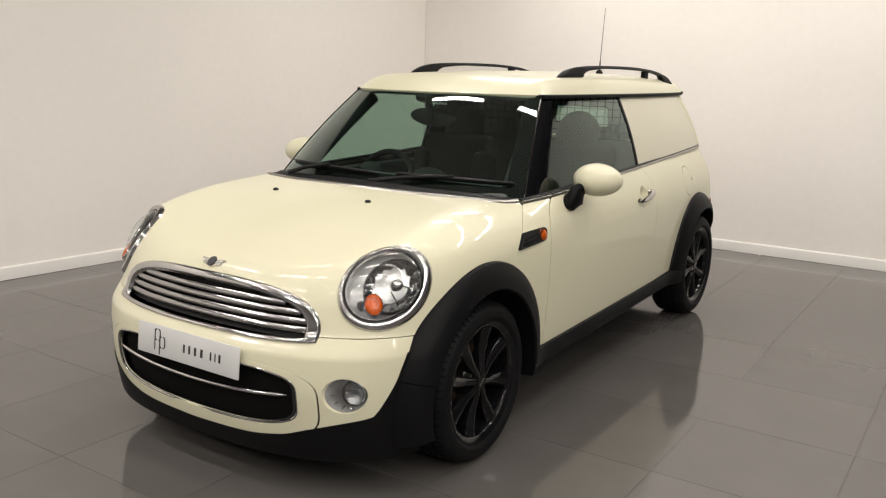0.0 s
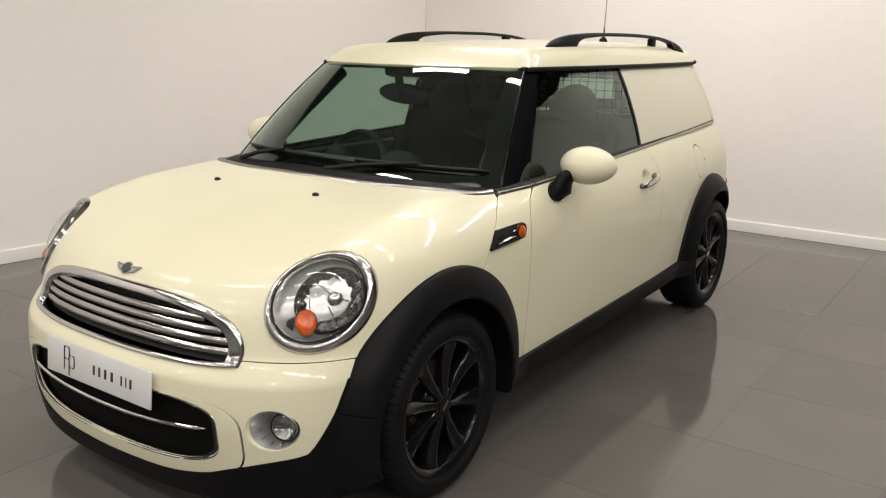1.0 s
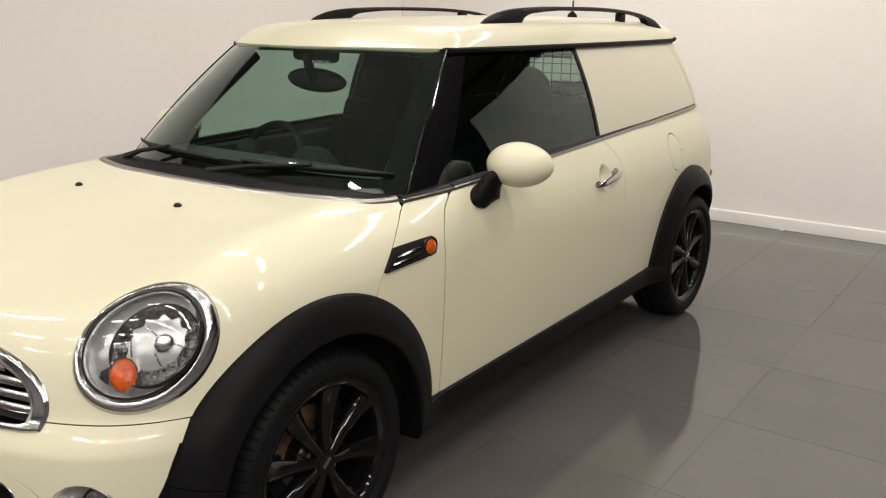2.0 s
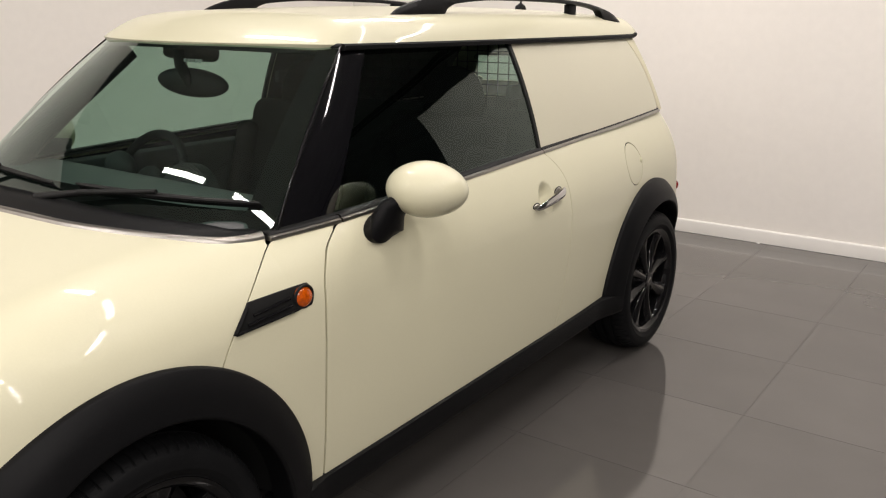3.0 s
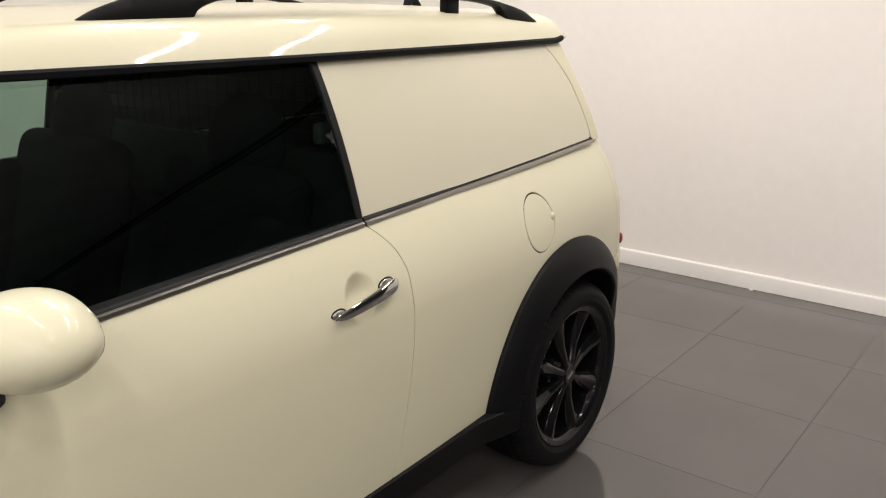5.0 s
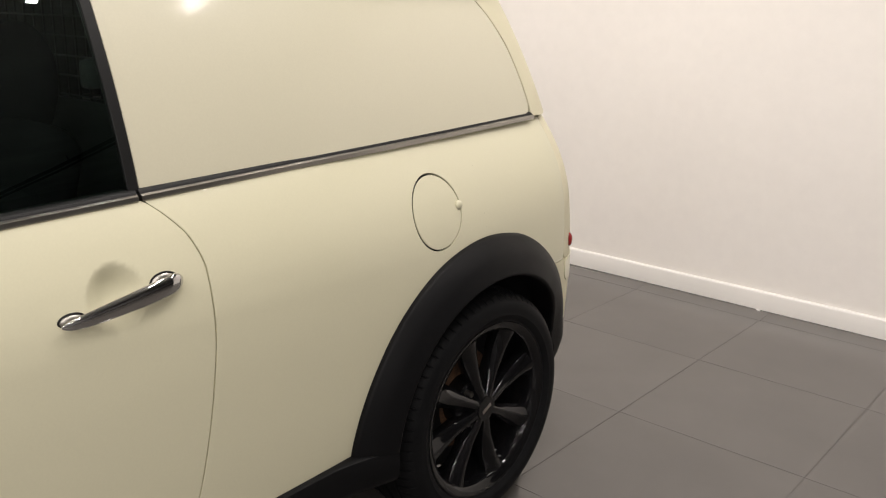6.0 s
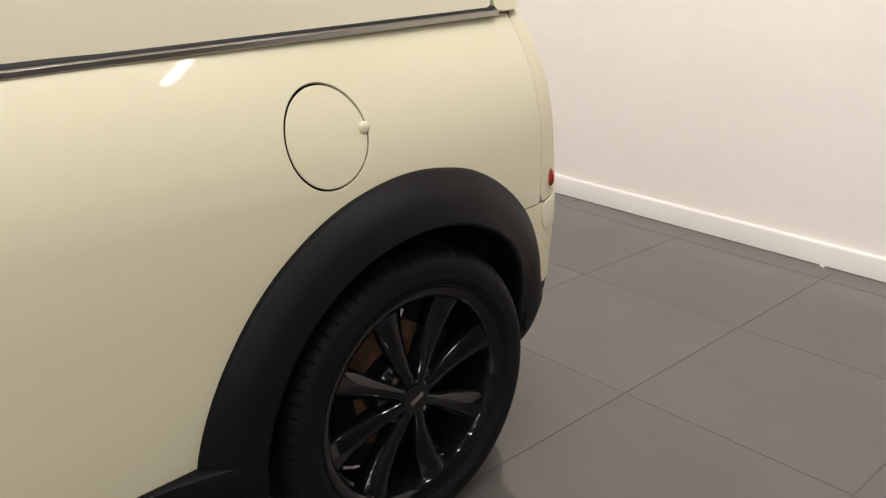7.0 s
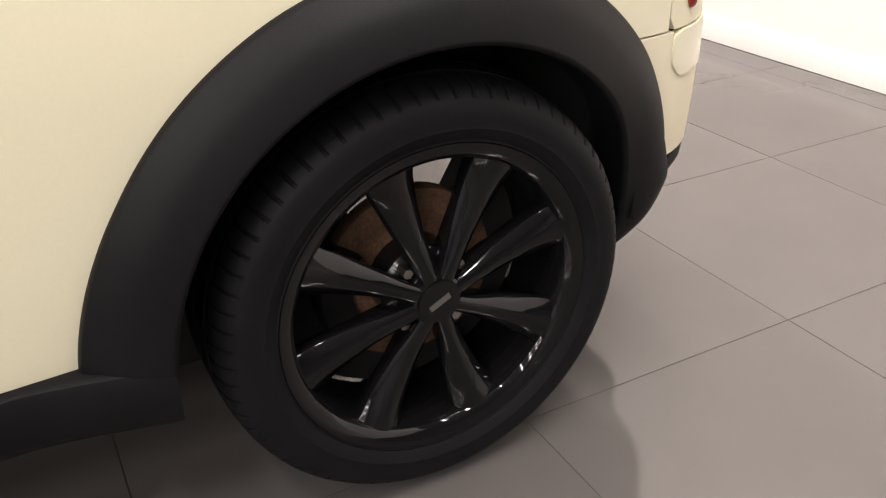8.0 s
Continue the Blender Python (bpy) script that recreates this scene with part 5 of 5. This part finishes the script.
# ---- door handles ----
def door_handle(sx, door):
    y = np.linspace(0.231, 0.440, 60)
    u = (y - 0.231) / 0.209
    base = side_at(y, 0.812 + 0.030 * u)
    out = curve([0, 0.06, 0.25, 0.6, 0.85, 1], [0.011, 0.016, 0.021, 0.023, 0.021, 0.013])(u)
    path = base + np.stack([out, 0 * out, 0 * out], -1)
    r = curve([0, 0.03, 0.10, 0.25, 0.5, 0.75, 0.9, 0.97, 1], [0.002, 0.006, 0.0095, 0.0125, 0.0150, 0.0170, 0.0165, 0.011, 0.003])(u)
    way = unit(np.gradient(path, axis=0))
    a = unit(np.cross(way, (0, 0, 1.0)))
    b2 = np.cross(a, way)
    t = np.linspace(0, 2 * np.pi, 32, endpoint=False)
    v, f = sweep(path, a, b2, np.stack([0.50 * np.cos(t), np.sign(np.sin(t)) * np.abs(np.sin(t)) ** 0.8], 1), scale=r)
    handle = solid("handle", v * (sx, 1, 1), f, CHROME, door, "chrome pull handle", sharp=60)
    for name, yq, zq, size in (("handle_foot", 0.412, 0.8385, (0.009, 0.024, 0.0165)), ("handle_foot", 0.252, 0.8155, (0.008, 0.020, 0.0105))):
        q = side_at(yq, zq)[0] * (sx, 1, 1)
        part(name, ball_bm(size, Matrix.Translation(q), 14), SATIN, handle)
        gasket = ball_bm((0.003, size[1] + 0.0025, size[2] + 0.0025), Matrix.Translation(q + np.array([0.001 * sx, 0, 0])) @ pose(0, 0, 0, 0, 0, -2 * sx), 14)
        part("handle_gasket", gasket, SEAL, handle)


for sx, door in zip((1, -1), doors):
    door_handle(sx, door)


# ---- wipers ----
def wiper(u0, w0, u1, w1, pivot, name="wiper"):
    n = 24
    u, w = np.linspace(u0, u1, n), np.linspace(w0, w1, n)
    p = screen_at(u, w)
    v, f = tube(p + (0, -0.010, 0.014), np.interp(np.linspace(0, 1, n), [0, 0.1, 0.5, 0.9, 1], [0.003, 0.0055, 0.0075, 0.0055, 0.003]), 8)
    blade = solid(name, v, f, SEAL, car, "black wiper resting on the windscreen's foot")
    v, f = sweep(p + (0, -0.004, 0.006), np.tile((0.0, 1, 0), (n, 1)), np.tile((0.0, -0.6, 0.8), (n, 1)), [(-0.001, -0.008), (0.001, -0.008), (0.001, 0.006), (-0.001, 0.006)])
    solid("rubber_edge", v, f, RUBBER, blade)
    mid = screen_at(np.array([u0 * 0.45 + u1 * 0.55]), np.array([w0 * 0.45 + w1 * 0.55]))[0] + (0, -0.016, 0.024)
    arm = np.array([pivot, pivot + np.array([0, 0, 0.012]), 0.6 * np.array(pivot) + 0.4 * mid + (0, -0.004, 0.014), mid])
    v, f = tube(arm, [0.013, 0.011, 0.008, 0.006], 10)
    solid("wiper_arm", v, f, SEAL, blade)


wiper(0.60, 0.085, 0.972, 0.112, np.array([0.035, -1.010, 0.952]))
wiper(0.07, 0.115, 0.53, 0.065, np.array([-0.46, -0.975, 0.945]))


# ---- wheels ----
def spoke_bm():
    """A flared spoke: a flat back of the blade between two sloping flanks."""
    stations = np.linspace(0.030, 0.2075, 16)
    rings, bm = [], bmesh.new()
    for r in stations:
        q = (r - 0.030) / 0.1775
        half = np.interp(q, [0, 0.2, 0.55, 0.85, 1], [0.0120, 0.0150, 0.0245, 0.0325, 0.038])
        face = np.interp(q, [0, 0.12, 0.4, 0.75, 1], [0.081, 0.080, 0.0755, 0.0775, 0.0845])
        drop = np.interp(q, [0, 0.2, 0.6, 0.9, 1], [0.003, 0.007, 0.0135, 0.0135, 0.009])
        flat = np.interp(q, [0, 0.3, 1], [0.55, 0.32, 0.22])
        deep = np.interp(q, [0, 0.5, 1], [0.050, 0.044, 0.055])
        row = [(face, flat * half), (face - drop, 0.93 * half), (face - drop - 0.0035, half), (face - deep, 0.62 * half)]
        rings.append([bm.verts.new((x, w, r)) for x, w in row + [(x, -w) for x, w in row[::-1]]])
    for a, b in zip(rings, rings[1:]):
        for j in range(8):
            bm.faces.new((a[j], a[(j + 1) % 8], b[(j + 1) % 8], b[j]))
    bm.faces.new(rings[0])
    bm.faces.new(rings[-1])
    bmesh.ops.recalc_face_normals(bm, faces=bm.faces)
    return bm


def tyre_parts():
    sides = 432
    prof = [(0.214, 0.070), (0.224, 0.088), (0.2305, 0.0955), (0.233, 0.0945), (0.238, 0.0985), (0.249, 0.1035), (0.2525, 0.1028), (0.262, 0.1040), (0.274, 0.1020), (0.2825, 0.0985), (0.2855, 0.0960), (0.2925, 0.0900), (0.2985, 0.081), (0.3030, 0.066),
            (0.3055, 0.046), (0.3005, 0.0455), (0.3005, 0.0395), (0.3065, 0.039), (0.308, 0.008), (0.3015, 0.0075), (0.3015, -0.0075), (0.308, -0.008), (0.308, -0.039), (0.3015, -0.0395), (0.3015, -0.0455), (0.308, -0.046), (0.3075, -0.066), (0.3045, -0.081), (0.290, -0.0965), (0.262, -0.1035), (0.235, -0.098), (0.214, -0.075)]
    turn = 2 * np.pi / sides * 6
    t = np.concatenate([turn * (i + np.array([0.0, 0.05, 0.19, 0.24, 0.49, 0.75])) for i in range(sides // 6)])
    p = np.array(prof)
    f = grid(sides, len(prof), True).tolist()
    v = np.stack([np.broadcast_to(p[:, 1], (sides, len(p))), np.outer(np.cos(t), p[:, 0]), np.outer(np.sin(t), p[:, 0])], -1)
    for i in range(sides):
        if i % 6 in (1, 2):
            for j in (11, 12, 13, 14, 25, 26):
                r = np.hypot(*v[i, j, 1:])
                v[i, j, 1:] *= (r - 0.0045) / r
    return v.reshape(-1, 3), f


def make_wheel():
    v, f = spun([(0.2225, 0.083), (0.2300, 0.0925), (0.2285, 0.0955), (0.2235, 0.0945), (0.2150, 0.0905), (0.2080, 0.0865), (0.2045, 0.080), (0.2020, 0.066), (0.2000, 0.045), (0.198, 0.0), (0.196, -0.06), (0.208, -0.085), (0.216, -0.088), (0.216, -0.070), (0.206, 0.0), (0.2135, 0.070)], 96)
    wheel = solid("wheel", v, f, WHEEL, car, "gloss black alloy wheel with eight flared spokes", sharp=45)
    v, f = tyre_parts()
    solid("tyre", v, f, RUBBER, wheel, "low black tyre with a blocked tread", sharp=30)
    spoke = part("spoke", spoke_bm(), WHEEL, wheel, sharp=55)
    spoke.matrix_basis = pose(0, 0, 0, 22.5, 0, 0)
    for i in range(1, 8):
        other = new("spoke", spoke.data)
        other.parent = wheel
        other.matrix_basis = pose(0, 0, 0, 22.5 + 45 * i, 0, 0)
    v, f = spun([(0.001, 0.081), (0.033, 0.0805), (0.037, 0.078), (0.040, 0.070), (0.047, 0.050), (0.060, 0.044), (0.066, 0.036), (0.066, -0.02), (0.001, -0.02)], 48)
    solid("hub", v, f, WHEEL, wheel, sharp=30)
    cap = disc_bm(0.032, 0.005, pose(0.0815, 0, 0, 0, 90, 0), 40, 0.0012)
    cap = part("hub_cap", cap, WHEEL, wheel)
    part("cap_mark", rounded_box((0.001, 0.034, 0.009), 0, 1, pose(0.0848, 0, 0, 32, 0, 0)), SATIN, wheel, "small plain silver bar on the cap")
    for i in range(4):
        a = math.radians(45 + 90 * i)
        bolt = bmesh.new()
        bmesh.ops.create_cone(bolt, cap_ends=True, segments=6, radius1=0.0085, radius2=0.0075, depth=0.02, matrix=pose(0.054, 0.056 * math.cos(a), 0.056 * math.sin(a), 0, 90, 0))
        part("wheel_bolt", bolt, SATIN, wheel)
    v, f = spun([(0.06, -0.006), (0.130, -0.006), (0.132, -0.010), (0.132, -0.028), (0.06, -0.028)], 64)
    solid("brake_disc", v, f, RUST, wheel, "rusty brake disc behind the spokes")
    # Dark shield added to block the lit floor seen between the spokes.
    v, f = spun([(0.09, -0.034), (0.193, -0.034), (0.195, -0.037), (0.193, -0.040), (0.09, -0.040)], 40, math.radians(132), math.radians(424))
    solid("dust_shield", v, f, DARK, wheel)
    v, f = spun([(0.095, 0.008), (0.140, 0.008), (0.144, 0.002), (0.144, -0.045), (0.095, -0.045)], 14, math.radians(150), math.radians(215))
    k = 5
    n = 14
    f = list(f) + [tuple(range(k)), tuple((n - 1) * k + j for j in range(k))] + [(i * k, (i + 1) * k, (i + 1) * k + k - 1, i * k + k - 1) for i in range(n - 1)]
    solid("caliper", v, f, SEAL, wheel)
    return wheel


wheel = make_wheel()
wheel.matrix_basis = pose(TRACK, AXLE, TYRE_R, -5, 0, 0)
copy_thing(wheel, pose(TRACK, -AXLE, TYRE_R, 9, 0, 0))
copy_thing(wheel, pose(-TRACK, AXLE, TYRE_R, 0, 0, 180))
copy_thing(wheel, pose(-TRACK, -AXLE, TYRE_R, 10, 0, 180))


# ---- cabin ----
dash = part("dashboard", box_bm(-0.63, 0.63, -0.86, -0.50, 0.70, 0.925, 0.045, 4), TRIM, car, "dark plastic dashboard")
part("dash_top", box_bm(-0.62, 0.62, -0.90, -0.58, 0.86, 0.948, 0.03, 3), DASH, dash)
part("centre_dial", disc_bm(0.12, 0.06, pose(0, -0.515, 0.86, 80, 0, 0), 40, 0.008), TRIM, dash)


def steering_wheel():
    m = Matrix.Translation((-0.36, -0.40, 0.862)) @ pose(0, 0, 0, 64, 0, 0)
    t = np.linspace(0, 2 * np.pi, 56, endpoint=False)
    path = np.array([tuple(m @ Vector((0.172 * math.cos(a), 0.172 * math.sin(a), 0))) for a in t])
    v, f = tube(path, 0.0155, 12, closed=True)
    ring = solid("steering_wheel", v, f, SEAL, car, "black three-spoke steering wheel")
    part("wheel_boss", ball_bm((0.062, 0.058, 0.030), m, 14), TRIM, ring)
    for a in (0, 180, 270):
        part("wheel_spoke", rounded_box((0.13, 0.030, 0.014), 0.005, 2, m @ pose(0, 0, 0, 0, 0, a) @ pose(0.11, 0, 0)), TRIM, ring)
    v, f = tube([tuple(m @ Vector((0, 0, 0))), tuple(m @ Vector((0, 0.01, -0.30)))], 0.035, 12)
    solid("steering_column", v, f, TRIM, ring)


steering_wheel()
part("rev_counter", ball_bm((0.058, 0.045, 0.050), pose(-0.36, -0.50, 0.930), 16), TRIM, dash)


def seat(x, ahead=0.0):
    base = part("seat", rounded_box((0.48, 0.50, 0.16), 0.05, 4, pose(x, 0.0 - ahead, 0.46, 8, 0, 0)), CLOTH, car, "charcoal cloth bucket seat")
    part("backrest", rounded_box((0.47, 0.13, 0.60), 0.055, 4, pose(x, 0.27 - ahead, 0.79, -16, 0, 0)), CLOTH, base)
    for sx in (-1, 1):
        part("bolster", rounded_box((0.09, 0.19, 0.46), 0.04, 4, pose(x + sx * 0.20, 0.235 - ahead, 0.76, -16, 0, 0)), CLOTH, base)
    part("headrest", ball_bm((0.125, 0.062, 0.125), pose(x, 0.375 - ahead, 1.12, -12, 0, 0), 20), CLOTH, base)
    for sx in (-1, 1):
        v, f = tube([(x + sx * 0.06, 0.365 - ahead, 1.10), (x + sx * 0.06, 0.335 - ahead, 1.0)], 0.007, 8)
        solid("headrest_post", v, f, SATIN, base)


seat(0.355)
seat(-0.355, 0.01)
part("cabin_floor", box_bm(-0.68, 0.68, -0.80, 0.90, 0.26, 0.30), TRIM, car)
for sx in (-1, 1):
    part("door_lining", box_bm(min(sx * 0.60, sx * 0.665), max(sx * 0.60, sx * 0.665), -0.72, 0.46, 0.36, 0.925, 0.02, 2), TRIM, car)
part("bulkhead", box_bm(-0.62, 0.62, 0.545, 0.565, 0.30, 1.085, 0.004), TRIM, car, "dark bulkhead panel behind the seats")
mesh_bm = bmesh.new()
for i in range(24):
    x = -0.5175 + 0.045 * i
    bmesh.ops.create_cube(mesh_bm, size=1, matrix=Matrix.Translation((x, 0.555, 1.16)) @ Matrix.Diagonal((0.0035, 0.0035, 0.34, 1)))
for i in range(8):
    z = 1.01 + 0.04 * i
    half = 0.60 - 0.36 * (z - 1.0)
    bmesh.ops.create_cube(mesh_bm, size=1, matrix=Matrix.Translation((0, 0.555, z)) @ Matrix.Diagonal((2 * half, 0.0035, 0.0035, 1)))
part("wire_guard", mesh_bm, SEAL, car, "black wire mesh guard above the bulkhead")
glass_m = Matrix.Translation((-0.02, -0.455, 1.214)) @ pose(0, 0, 0, 0, 6, 30)
im = part("rear_view_mirror", ball_bm((0.110, 0.024, 0.043), glass_m, 18), SEAL, car, "oval black rear-view mirror")
v, f = tube([(-0.02, -0.47, 1.21), (-0.015, -0.50, 1.27), (-0.01, -0.50, 1.315)], [0.014, 0.018, 0.024], 12)
solid("mirror_stem", v, f, SEAL, im)
part("sensor_pod", rounded_box((0.16, 0.10, 0.05), 0.02, 3, pose(-0.02, -0.455, 1.305, -10, 0, 0)), SEAL, im)
dots = bmesh.new()
for i in range(5):
    bmesh.ops.create_cube(dots, size=1, matrix=pose(0.015 + 0.017 * i, -0.505, 1.283) @ Matrix.Diagonal((0.011, 0.004, 0.009, 1)))
part("sensor_window", dots, PLATE, im, "row of small pale sensor windows")
for sx in (-1, 1):
    part("sun_visor", rounded_box((0.30, 0.15, 0.018), 0.008, 2, pose(sx * 0.30, -0.36, 1.325, -6, 0, 0)), LINING, car)
for sx in (-1, 1):
    # rear body behind the door glass, seen through the panes
    part("belt_guide", rounded_box((0.03, 0.09, 0.05), 0.01, 2, pose(sx * 0.565, 0.45, 1.16)), TRIM, car)


# ---- floor tiles ----
tile = tile_mesh()
for i in range(-7, 8):
    for j in range(-14, 3):
        x, y = TILE_X + TILE * (i + 0.5), TILE_Y + TILE * (j + 0.5)
        if x > -3.6:
            piece = new("tile", tile)
            piece.parent = floor
            piece.location = (x, y, 0)
            piece.scale = (1 + random.uniform(-0.0018, 0.0016), 1 + random.uniform(-0.0018, 0.0016), 1)
